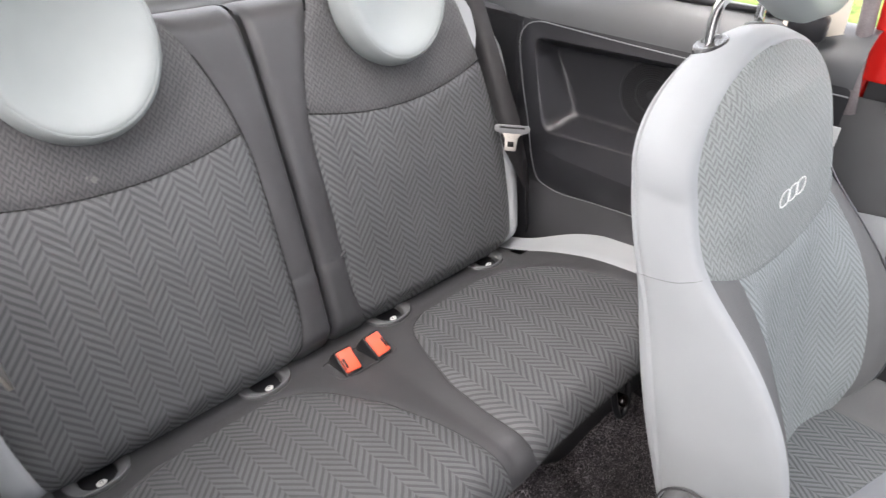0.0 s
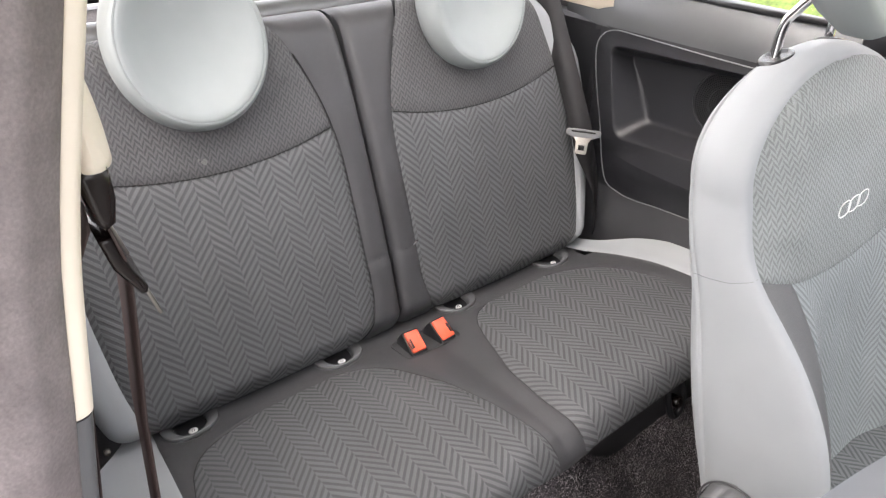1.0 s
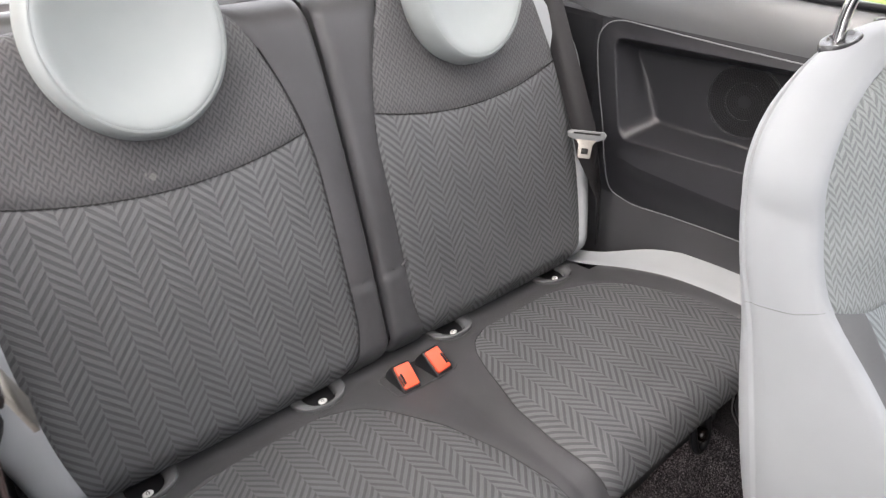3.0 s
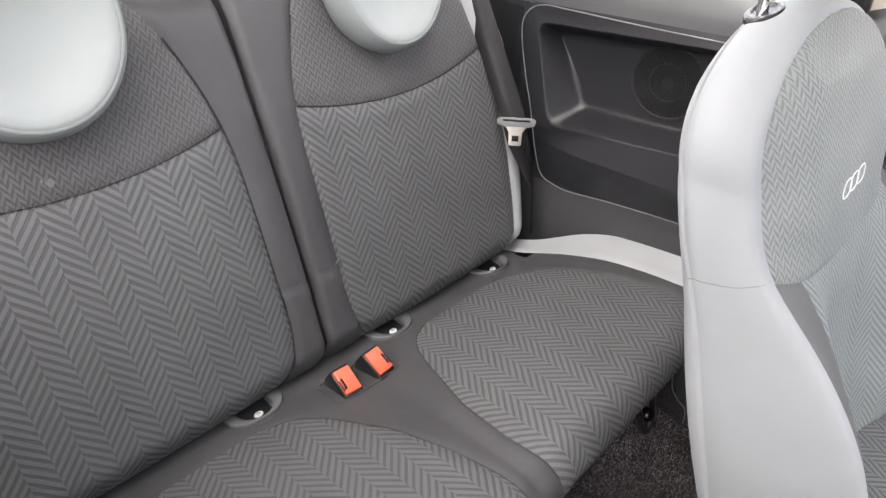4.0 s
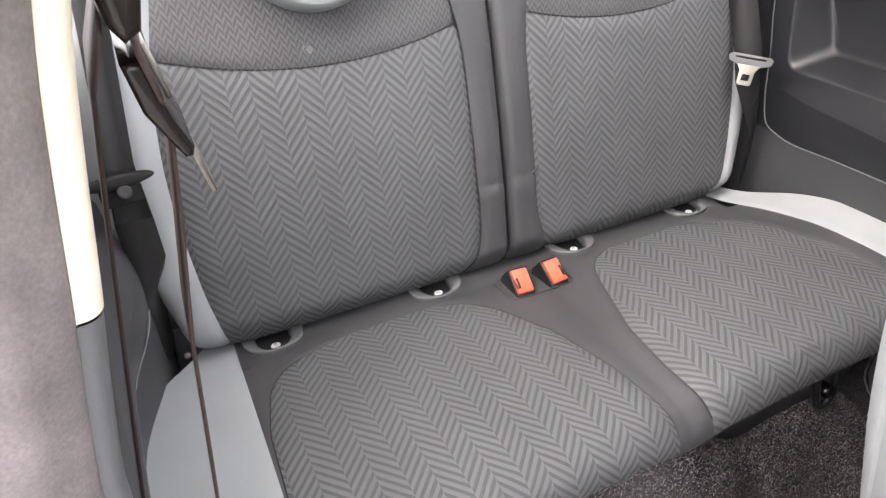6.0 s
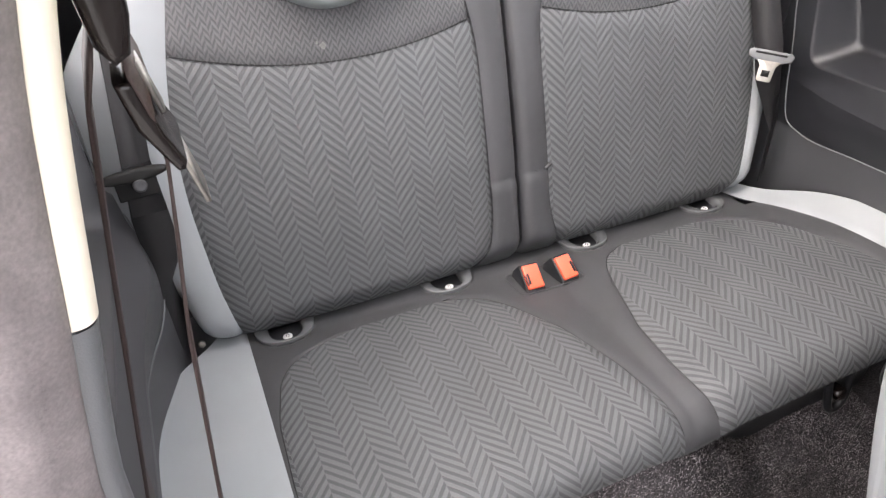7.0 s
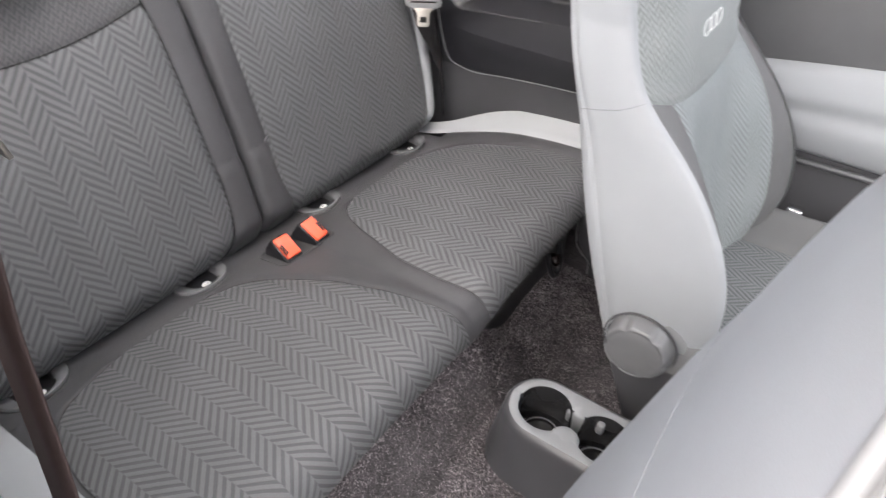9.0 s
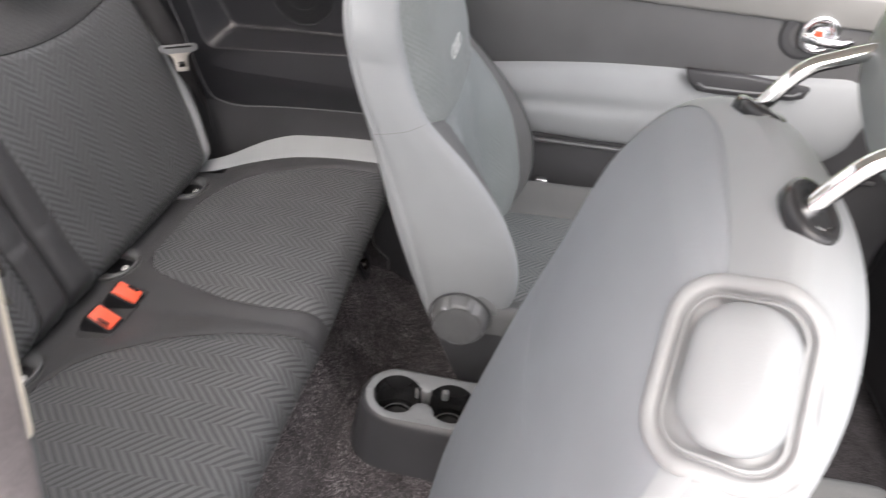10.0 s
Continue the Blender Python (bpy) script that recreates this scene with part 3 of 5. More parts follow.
buckle(-0.020, -4, -1, "black seat-belt buckle with orange-red button, set in the cushion")
buckle(0.045, 4, 1, "black seat-belt buckle with orange-red button, set in the cushion")
# small pale marks and lint on the cloth
def fleck(root, spot, normal, size, seed):
    rnd = np.random.default_rng(seed)
    bm = bmesh.new()
    u = normal.orthogonal().normalized()
    w = normal.cross(u)
    ring = [bm.verts.new(spot + normal * 0.0012 + (u * math.cos(a) + w * math.sin(a)) * size * float(rnd.uniform(0.5, 1.0))) for a in [2 * math.pi * q / 9 for q in range(9)]]
    top = bm.verts.new(spot + normal * 0.0018)
    for q in range(9):
        bm.faces.new([ring[q], ring[(q + 1) % 9], top])
    return bm


for obj in list(bpy.data.objects):
    if obj.name == "rear_seat_unit.001":
        near_back = obj
inv_near = Matrix.Translation(-near_back.location)
for y, s, size, seed in ((0.287, 0.428, 0.0060, 1), (0.294, 0.433, 0.003, 2), (0.21, 0.30, 0.0012, 3), (0.33, 0.24, 0.0010, 4)):
    part("lint", fleck(near_back, inv_near @ back_point(-1, y, s, back_depth(y, s)), BACK_OUT, size, seed), LINT, near_back)
for x, y, size, seed in ((0.077, -0.258, 0.0016, 5), (0.10, -0.10, 0.0011, 6), (0.075, -0.07, 0.0010, 7), (0.11, 0.43, 0.0013, 8), (0.31, 0.30, 0.0010, 9), (0.27, -0.27, 0.0009, 10)):
    part("lint", fleck(bench, BINV @ cushion_point(x, y), Vector((0, 0, 1)), size, seed), LINT, bench)
# the shallow seam round the buckles
tray = [BINV @ (cushion_point(0.092 + a, 0.012 + b) + Vector((0, 0, 0.0003))) for a, b in rounded(0.034, 0.062, 0.012, 5)]
part("buckle_seam", tube(tray, 0.0012, 5, closed=True), DARK_CLOTH, bench)


# ---- front seats ----
REAR_X = ((-0.09, -0.03), (-0.037, -0.057), (0.133, -0.109), (0.217, -0.137), (0.296, -0.161), (0.346, -0.180), (0.42, -0.202), (0.49, -0.212), (0.55, -0.218), (0.60, -0.222))
FACE_X = ((-0.09, 0.02), (-0.05, 0.045), (-0.016, 0.067), (0.03, 0.084), (0.064, 0.090), (0.131, 0.080), (0.194, 0.052), (0.251, 0.010), (0.302, -0.041), (0.338, -0.085), (0.39, -0.110), (0.445, -0.126), (0.511, -0.138), (0.57, -0.150), (0.60, -0.157))
MID_X = ((-0.09, 0.06), (-0.05, 0.045), (0.0, 0.022), (0.13, -0.018), (0.25, -0.045), (0.34, -0.070), (0.445, -0.106), (0.52, -0.126), (0.575, -0.148))
PEAK = 0.578
SHOULDER = 0.33


def seat_half(z):
    """Half the backrest's breadth at a height over the hinge."""
    w = 0.212 + 0.012 * math.exp(-((z - 0.12) / 0.12) ** 2)
    if z <= SHOULDER:
        return w
    k = min(1.0, (z - SHOULDER) / (PEAK - SHOULDER))
    return w * max(0.0, 1 - k ** 2.8) ** (1 / 2.35)


def seat_outline(q):
    """Round the backrest's edge: q runs 0 to 1 from the inboard foot over the top to the outboard foot."""
    side = -1 if q < 0.5 else 1
    k = 1 - abs(q - 0.5) * 2
    if k < 0.5:
        z = lerp(-0.085, SHOULDER, k / 0.5)
    else:
        z = SHOULDER + (PEAK - SHOULDER) * math.sin((k - 0.5) / 0.5 * math.pi / 2) ** 0.92
    if k >= 0.9999:
        z = PEAK
    return side * seat_half(z), z


def seat_seam(y):
    return 0.302 + 0.9 * y * y


def seat_face(y, z):
    h = max(0.03, seat_half(z))
    e = min(1, abs(y) / h)
    k = min(1, max(0, (1 - e) / lerp(0.78, 0.42, min(1, max(0, (z - 0.28) / 0.1)))))
    k = k * k * (3 - 2 * k)
    k = min(k, max(0, (PEAK - 0.012 - z) / 0.05))
    x = lerp(smooth_table(FACE_X, z), smooth_table(MID_X, z), k)
    if z > 0.3:
        x += 0.010 * k * min(1, (z - 0.3) / 0.1)
    return x


def front_seat(y0, tilt, shift, outboard, size, wide, crest, label):
    root = thing("front_seat_unit", label, "car seat", "front seats", at=(0.674, y0, 0.18))
    hinge = Vector((0.674, y0, 0.40))
    m = Matrix.Translation(-root.location) @ Matrix.Translation(hinge + Vector((shift[0], 0, shift[1]))) @ Matrix.Rotation(radians(tilt), 4, 'Y') @ Matrix.Diagonal((size, size * wide, size, 1))
    low = Matrix.Translation(-root.location) @ Matrix.Translation(hinge + Vector((shift[0] * 1.5, -0.45 * abs(shift[0]), 0)))

    def add(name, bm, material, text="", parent=None, where=m):
        if where is m:
            # the crest of the upright seat sits a little lower, on squarer shoulders
            for v in bm.verts:
                k = min(1, max(0, (v.co.z - 0.42) / (PEAK - 0.42)))
                v.co.z -= crest * k * k * (3 - 2 * k)
                v.co.y *= 1 + 14 * crest * k * (1 - k)
        bmesh.ops.transform(bm, matrix=where, verts=bm.verts)
        return part(name, bm, material, parent or root, text)

    # pale band round the edge
    def band(u, v, plain=False):
        y, z = seat_outline(u)
        y2, z2 = seat_outline(min(1, u + 0.004))
        y1, z1 = seat_outline(max(0, u - 0.004))
        ny, nz = -(z2 - z1), (y2 - y1)
        l = math.hypot(ny, nz) or 1
        ny, nz = ny / l, nz / l
        if u == 0.5:
            ny, nz = 0, 1
        xr, xf = smooth_table(REAR_X, z), smooth_table(FACE_X, z)
        soft = 0.055 if v < 0.8 else 0.004 + 0.05 * max(0, 1 - v) / 0.2
        k = smooth_table(((0, -0.05), (0.06, -0.03), (0.12, 0.015), (0.2, 0.08), (0.3, 0.18), (0.85, 0.88), (0.93, 0.97), (1, 1.0)), v, soft)
        inset = smooth_table(((0, 0.048), (0.06, 0.030), (0.12, 0.015), (0.2, 0.0045), (0.3, -0.002), (0.6, -0.006), (0.85, -0.001), (0.93, 0.004), (1, 0.013)), v, soft)
        if v < 0.2:
            t = min(1, max(0, (y * outboard + 0.16) / 0.2))
            inset *= lerp(0.35, 1.0, t)
            side_q = u if outboard < 0 else 1 - u
            if side_q < 0.42 and not plain:
                inset *= lerp(0.32, 1.0, max(0, (side_q - 0.31) / 0.11))
        return Vector((lerp(xr, xf, k), y - ny * inset, z - nz * inset))
    # where the release grip and the post bezels are let into the cover
    gq = 0.5 + outboard * GRIP_Q
    gc = band(gq, GRIP_V, True)
    gu = (band(gq - outboard * 0.01, GRIP_V, True) - band(gq + outboard * 0.01, GRIP_V, True)).normalized()
    gv = (band(gq, GRIP_V + 0.1, True) - band(gq, GRIP_V - 0.1, True)).normalized()
    gv = (gv - gu * gv.dot(gu)).normalized()
    gn = gu.cross(gv)
    if gn.z < 0:
        gn = -gn
    hx = -0.203
    post_at = [Vector((hx, dy, PEAK - 0.001 - 1.7 * dy * dy)) for dy in (-0.068, 0.068)]

    def let_in(bm):
        gone = []
        for f in bm.faces:
            inside = True
            for v in f.verts:
                d = v.co - gc
                a, b = d.dot(gu) - 0.0072, d.dot(gv) + 0.0165
                a, b = abs(0.966 * a - 0.259 * b), abs(0.259 * a + 0.966 * b)
                if math.hypot(max(0, a - GRIP_A + 0.032), max(0, b - GRIP_B + 0.032)) > 0.031 or abs(d.dot(gn)) > 0.035:
                    inside = False
                    break
            if not inside:
                for p in post_at:
                    if all(((v.co.x - p.x) / 0.0135) ** 2 + ((v.co.y - p.y) / 0.019) ** 2 < 1 and abs(v.co.z - p.z) < 0.03 for v in f.verts):
                        inside = True
            if inside:
                gone.append(f)
        bmesh.ops.delete(bm, geom=gone, context='FACES')
        return bm

    # rear panel, sewn to the band all round
    def rear(u, v):
        q = 0.5 * (1 - (1 - v) ** 1.35)
        a, b = band(q, 0.0), band(1 - q, 0.0)
        p = a.lerp(b, u)
        w = (b - a).length
        e = abs(2 * u - 1)
        p.x -= (0.034 - 0.020 * v) * (1 - e ** 2.4) * min(1, w / 0.30) ** 1.2 - 0.0008 * max(0, 1 - (1 - e) * w / 0.02)
        return p
    cover, back = sheet(band, 320, 60, flip=True), sheet(rear, 90, 110, flip=True)
    lids = [BVHTree.FromBMesh(cover), BVHTree.FromBMesh(back)]
    add("side_band", let_in(cover), PALE_VINYL, "smooth pale grey vinyl")
    add("rear_panel", let_in(back), BLUE_GREY, "blue-grey cloth over the back")

    # seam across the band low on each flank
    for q in (0.235, 0.765):
        pts = [band(q + (0.022 * v if q < 0.5 else -0.022 * v), v) for v in [0.12 + 0.85 * k / 14 for k in range(15)]]
        add("band_seam", tube(pts, 0.0005, 5), SURROUND)

    # face
    def face(lo_y, hi_y, lo_z, hi_z, nu, nv, material, name, text="", edges=(1, 1, 1, 1)):
        def yz(u, v):
            y, z = 0.0, 0.2
            for _ in range(5):
                z = lerp(lo_z(y), hi_z(y), v)
                y = lerp(lo_y(z), hi_y(z), u)
            return y, z
        def f(u, v):
            y, z = yz(u, v)
            d = 0
            gaps = (y - lo_y(z), hi_y(z) - y, z - lo_z(y), hi_z(y) - z)
            for g, on in zip(gaps, edges):
                if on:
                    d += tuck(max(0, g), 0.015, 0.005)
            return Vector((seat_face(y, z) + d, y, z))
        add(name, sheet(f, nu, nv, lambda u, v: yz(u, v), flip=False), material, text)

    def rim(z):
        k = min(1.0, max(0.0, (z - SHOULDER) / (PEAK - 0.005 - SHOULDER)))
        return max(0.004, (seat_half(min(z, SHOULDER)) - 0.008) * max(0.0, 1 - k ** 2.8) ** (1 / 2.35))
    ins = lambda z: 0.147 + 0.010 * min(1, max(0, (z - 0.15) / 0.18))
    mid = 0.018 * outboard
    face(lambda z: -rim(z), rim, seat_seam, lambda y: PEAK - 0.0055, 30, 60, PALE_CHEVRON, "upper_panel", "pale grey cloth with a small zigzag weave", (1, 1, 1, 0))
    face(lambda z: mid - ins(z), lambda z: mid + ins(z), lambda y: -0.04, seat_seam, 26, 36, PALE_HERRING, "cloth_insert")
    face(lambda z: -rim(z), lambda z: mid - ins(z), lambda y: -0.06, seat_seam, 16, 36, GREY_CLOTH, "face_bolster")
    face(lambda z: mid + ins(z), rim, lambda y: -0.06, seat_seam, 16, 36, GREY_CLOTH, "face_bolster")

    add("rear_seam", tube([rear(0.5 - outboard * (0.5 - u), 0.348) + Vector((-0.0002, 0, 0)) for u in [0.19 + 0.50 * q / 30 for q in range(31)]], 0.00035, 6), BLUE_GREY)
    # stitched badge, drawn as three linked loops
    em = bmesh.new()
    for cy in (-0.036, -0.011, 0.014):
        loop = []
        for k in range(40):
            t = 2 * math.pi * k / 40
            dz = 0.0090 * math.copysign(abs(math.sin(t)) ** 0.8, math.sin(t))
            y = cy + 0.0145 * math.copysign(abs(math.cos(t)) ** 0.8, math.cos(t)) + 0.35 * dz
            z = 0.388 + dz + 0.02 * y
            loop.append(Vector((seat_face(y, z) + 0.0004, y, z)))
        tube(loop, 0.0009, 6, em, closed=True)
    add("badge", em, PALE_THREAD, "white embroidered emblem of three linked loops")

    # headrest on two bent chrome posts
    for dy in (-0.068, 0.068):
        zt = PEAK - 0.001 - 1.7 * dy * dy
        add("post_bezel", lathe([(0.0190, -0.006), (0.0194, 0.0025), (0.0182, 0.0050), (0.0155, 0.0062), (0.0135, 0.0058), (0.0115, 0.0040), (0.0095, 0.0034), (0.0066, 0.0034)], 36, Matrix.Translation((hx, dy, zt + 0.0005)) @ Matrix.Rotation(radians(-10), 4, 'Y') @ Matrix.Rotation(radians(-dy * 190), 4, 'X'), 0.98, 1.38), BEZEL_TRIM, "moulded dark grey plastic post bezel")
        pts = bezier([(hx, dy, zt - 0.04), (hx - 0.004, dy, zt + 0.035), (hx + 0.010, dy, zt + 0.065), (hx + 0.040, dy, zt + 0.105), (hx + 0.052, dy, zt + 0.14)], 24)
        add("headrest_post", tube(pts, 0.0062, 12), CHROME)
    turn = Matrix.Translation((hx + 0.048, 0, PEAK + 0.128)) @ Matrix.Rotation(radians(80), 4, 'Y')
    add("headrest", lathe([(0.001, -0.045), (0.06, -0.046), (0.10, -0.034), (0.122, -0.008), (0.126, 0.012), (0.116, 0.034), (0.10, 0.034), (0.06, 0.022), (0.001, 0.017)], 48, turn, 0.85, 1.05), PALE_PAD, "rounded pale grey headrest")

    # cushion
    def cush(u, v):
        y = lerp(-0.235, 0.235, u)
        x = lerp(0.03, 0.50, v)
        e = abs(y) / 0.235
        z = -0.015 + 0.05 * (x - 0.03) + 0.055 * max(0, (e - 0.62) / 0.38) ** 1.2
        if e > 0.9:
            z -= 0.06 * ((e - 0.9) / 0.1) ** 2
        if x > 0.42:
            z -= 0.07 * ((x - 0.42) / 0.08) ** 2
        return Vector((x, y, z))
    def piece(u0, u1, nu, material, name):
        add(name, sheet(lambda u, v: cush(lerp(u0, u1, u), v) - Vector((0, 0, tuck(min(u, 1 - u) * (u1 - u0) * 0.47, 0.015, -0.004))), nu, 36, lambda u, v: (cush(lerp(u0, u1, u), v).y, -cush(u, v).x)), material, where=low)
    piece(0.0, 0.19, 12, GREY_CLOTH, "cushion_bolster")
    piece(0.19, 0.81, 24, MID_HERRING, "cushion_insert")
    piece(0.81, 1.0, 12, GREY_CLOTH, "cushion_bolster")
    add("cushion_base", box((0.06, -0.20, -0.13), (0.48, 0.20, -0.045), 0.02), BLACK_TRIM, where=low)
    for ry in (-0.19, 0.19):
        add("seat_rail", box((0.06, ry - 0.018, -0.36), (0.46, ry + 0.018, -0.12), 0.006), BLACK_TRIM, where=low)
    # recliner knob and cover on the inboard flank
    s = -outboard
    kn = Matrix.Translation((0.0, s * 0.226, 0.0)) @ Matrix.Rotation(radians(-90 * s), 4, 'X')
    # cover and knob take paler greys in place of the brighter light on them
    add("hinge_cover", lathe([(0.057, -0.03), (0.057, -0.002), (0.053, 0.003), (0.01, 0.004)], 36, Matrix.Translation((0.008, s * 0.222, 0.002)) @ Matrix.Rotation(radians(-90 * s), 4, 'X')), SURROUND, where=low)
    kb = lathe([(0.050, -0.01), (0.050, 0.006), (0.0485, 0.010), (0.0465, 0.024), (0.0435, 0.0278), (0.0405, 0.0288), (0.0395, 0.0276), (0.0380, 0.0284), (0.020, 0.0280), (0.001, 0.0275)], 72)
    for v in kb.verts:
        if 0.008 < v.co.z < 0.0287 and math.hypot(v.co.x, v.co.y) > 0.03:
            sc = 1 - 0.085 * max(0, math.cos(6 * math.atan2(v.co.y, v.co.x))) ** 4
            v.co.x, v.co.y = v.co.x * sc, v.co.y * sc
    bmesh.ops.transform(kb, matrix=kn, verts=kb.verts)
    k = add("recliner_knob", kb, KNOB_TRIM, "round grey plastic recliner knob", where=low)
    part("knob_gap", tube([v for v in [low @ (kn @ Vector((0.0535 * math.cos(a), 0.0535 * math.sin(a), 0.0045))) for a in [2 * math.pi * q / 48 for q in range(48)]]], 0.0016, 6, closed=True), DARK_TRIM, k)
    # side shield under the knob
    sh = prism([(-0.045, -0.015), (-0.04, -0.05), (0.01, -0.165), (0.09, -0.165), (0.20, -0.09), (0.44, -0.05), (0.44, -0.02), (0.10, -0.035), (0.07, 0.0)], s * 0.205, s * 0.228, bevel=0.004, axis="y")
    add("side_shield", sh, DARK_TRIM, where=low)
    add("belt_stalk", box((0.10, s * -0.225 - 0.010, -0.03), (0.125, s * -0.225 + 0.010, 0.012), 0.004), BLACK_TRIM, where=low)
    add("belt_catch", box((0.098, s * -0.225 - 0.011, 0.012), (0.124, s * -0.225 + 0.011, 0.034), 0.003), CHROME, where=low)

    add("airbag_tag", box((-0.115, outboard * 0.200 - 0.001, 0.375), (-0.100, outboard * 0.200 + 0.001, 0.405), 0.0006, m=Matrix.Translation((0, outboard * 0.014, 0))), WHITE_MARK, "small white woven tag")

    # fold-release grip let into the outboard shoulder, following its curve
    def skin(a, b, lift):
        total, count = 0.0, 0
        for da, db in ((0, 0), (0.004, 0), (-0.004, 0), (0, 0.004), (0, -0.004), (0.007, 0.007), (-0.007, 0.007), (0.007, -0.007), (-0.007, -0.007)):
            p = gc + gu * (a + da) + gv * (b + db)
            tall = [hit[0] for hit in (lid.ray_cast(p + gn * 0.06, -gn, 0.12) for lid in lids) if hit[0]]
            if tall:
                total, count = total + max((q - p).dot(gn) for q in tall), count + 1
        return gc + gu * a + gv * b + gn * (lift + total / max(1, count))

    def dish(prof, w, h, r, name, material, par=None, text="", shift=(0, 0), flat=0.0):
        bm = bmesh.new()
        rings = []
        for inset, z in prof:
            ring = []
            for x, y in rounded(w - inset, h - inset, max(0.004, r - inset), 10):
                x, y = shift[0] + 0.966 * x + 0.259 * y, shift[1] - 0.259 * x + 0.966 * y
                p = skin(x, y, z + 0.0018)
                ring.append(bm.verts.new(p.lerp(gc + gu * x + gv * y + gn * z, flat)))
            rings.append(ring)
        for a, b in zip(rings, rings[1:]):
            for i in range(len(a)):
                bm.faces.new([a[i], a[(i + 1) % len(a)], b[(i + 1) % len(b)], b[i]])
        bm.faces.new(rings[-1])
        bmesh.ops.recalc_face_normals(bm, faces=bm.faces)
        return add(name, bm, material, text, par)
    g = dish([(-0.001, -0.006), (-0.0005, 0.0006), (0.001, 0.0014), (0.0035, 0.0015), (0.0065, 0.0004), (0.0083, -0.0015), (0.0093, -0.006), (0.0102, -0.0088), (0.0110, -0.0088), (0.0118, -0.0050), (0.0130, -0.0044), (0.0140, -0.0065), (0.0150, -0.013), (0.020, -0.013)], GRIP_A, GRIP_B, 0.032, "release_grip", GRIP_TRIM, shift=(0.0072, -0.0165), text="moulded light grey fold-release grip")
    dish([(0.0, -0.013), (0.0006, -0.003), (0.0018, 0.0006), (0.005, 0.0026), (0.010, 0.0038), (0.016, 0.0042)], 0.0420, 0.0300, 0.0270, "grip_paddle", PALE_VINYL, g, shift=(0.0095, -0.0135), flat=0.2)
    return root


GRIP_Q, GRIP_V = 0.132, 0.225
GRIP_A, GRIP_B = 0.0580, 0.0460
front_seat(0.345, 0, (0, 0), 1, 1.0, 1.0, 0.017, "upright front seat in pale zigzag cloth with pale edge band")
front_seat(-0.275, 31.0, (0.108, 0.0), -1, 0.955, 1.06, 0.0, "front seat folded forward, blue-grey back with release grip")


# ---- floor, tunnel, console ----
def ease(t):
    k = min(1, max(0, t))
    return k * k * (3 - 2 * k)


def floor_z(x, y):
    return 0.125 + 0.06 * math.exp(-(abs(y + 0.02) / 0.13) ** 4) + 0.016 * noise.noise((x * 6, y * 6, 0)) + 0.006 * noise.noise((x * 17, y * 17, 3)) + 0.11 * ease((0.50 - x) / 0.11) * (1 - ease((y - 0.08) / 0.22)) - 0.075 * ease((y - 0.085) / 0.12) * ease((x - 0.43) / 0.16)


def floor_sheet():
    return sheet(lambda u, v: Vector((lerp(0.25, 1.75, u), lerp(-0.68, 0.68, v), floor_z(lerp(0.25, 1.75, u), lerp(-0.68, 0.68, v)))), 90, 90)


fl = part("floor", floor_sheet(), CARPET)
tagged(fl, "charcoal moulded carpet over the floor and tunnel", "carpet", kind="structure")
rng = np.random.default_rng(5)
N = 230000
px, py = rng.uniform(0.32, 0.80, N), rng.uniform(-0.50, 0.535, N)
turn = rng.uniform(0, 2 * math.pi, N)
high = rng.uniform(0.002, 0.0048, N)
lx, ly = rng.normal(0, 0.002, N), rng.normal(0, 0.002, N)
verts = []
for x, y, a, hh, ex, ey in zip(px.tolist(), py.tolist(), turn.tolist(), high.tolist(), lx.tolist(), ly.tolist()):
    z = floor_z(x, y)
    cx, cy = 0.0008 * math.cos(a), 0.0008 * math.sin(a)
    verts += [(x + cx, y + cy, z - 0.001), (x - cx, y - cy, z - 0.001), (x + ex, y + ey, z + hh)]
faces = [(3 * k, 3 * k + 1, 3 * k + 2) for k in range(N)]
me = bpy.data.meshes.new("carpet_pile")
me.from_pydata(verts, [], faces)
me.materials.append(PILE)
tagged(new("carpet_pile", me), "short charcoal carpet pile", "carpet", kind="stuff")

console = thing("centre_console", "grey plastic console end with two open cup holders", "console", at=(0.60, 0.006, 0.17))
CI = Matrix.Translation(-console.location)
CX0, CR, CTOP = 0.540, 0.052, 0.305


def con_half(x, grow=0.0):
    c, r = CX0 + CR, CR + grow
    if x < c:
        return math.sqrt(max(0, r * r - (c - x) ** 2))
    return r


def hole_half(x):
    best = 0
    for c in (0.594, 0.686):
        if abs(x - c) < 0.040:
            best = max(best, math.sqrt(0.040 ** 2 - (x - c) ** 2))
    if 0.594 < x < 0.686:
        best = max(best, 0.020)
    return best


def con_x(u, grow):
    t = u
    x0 = CX0 - grow
    return x0 + (1.0 - x0) * t ** 2.0


def con_body(u, v):
    # u goes round from one flank over the rear nose to the other
    side = -1 if u < 0.5 else 1
    t = abs(u - 0.5) * 2
    grow = table(((0, 0.0), (0.05, 0.004), (0.12, 0.007), (0.3, 0.012), (1.0, 0.034)), v)
    z = table(((0, CTOP), (0.05, CTOP - 0.002), (0.12, CTOP - 0.007), (0.3, CTOP - 0.035), (1.0, 0.150)), v)
    x = con_x(t, grow)
    return CI @ Vector((x, 0.006 + side * con_half(x, grow), z))


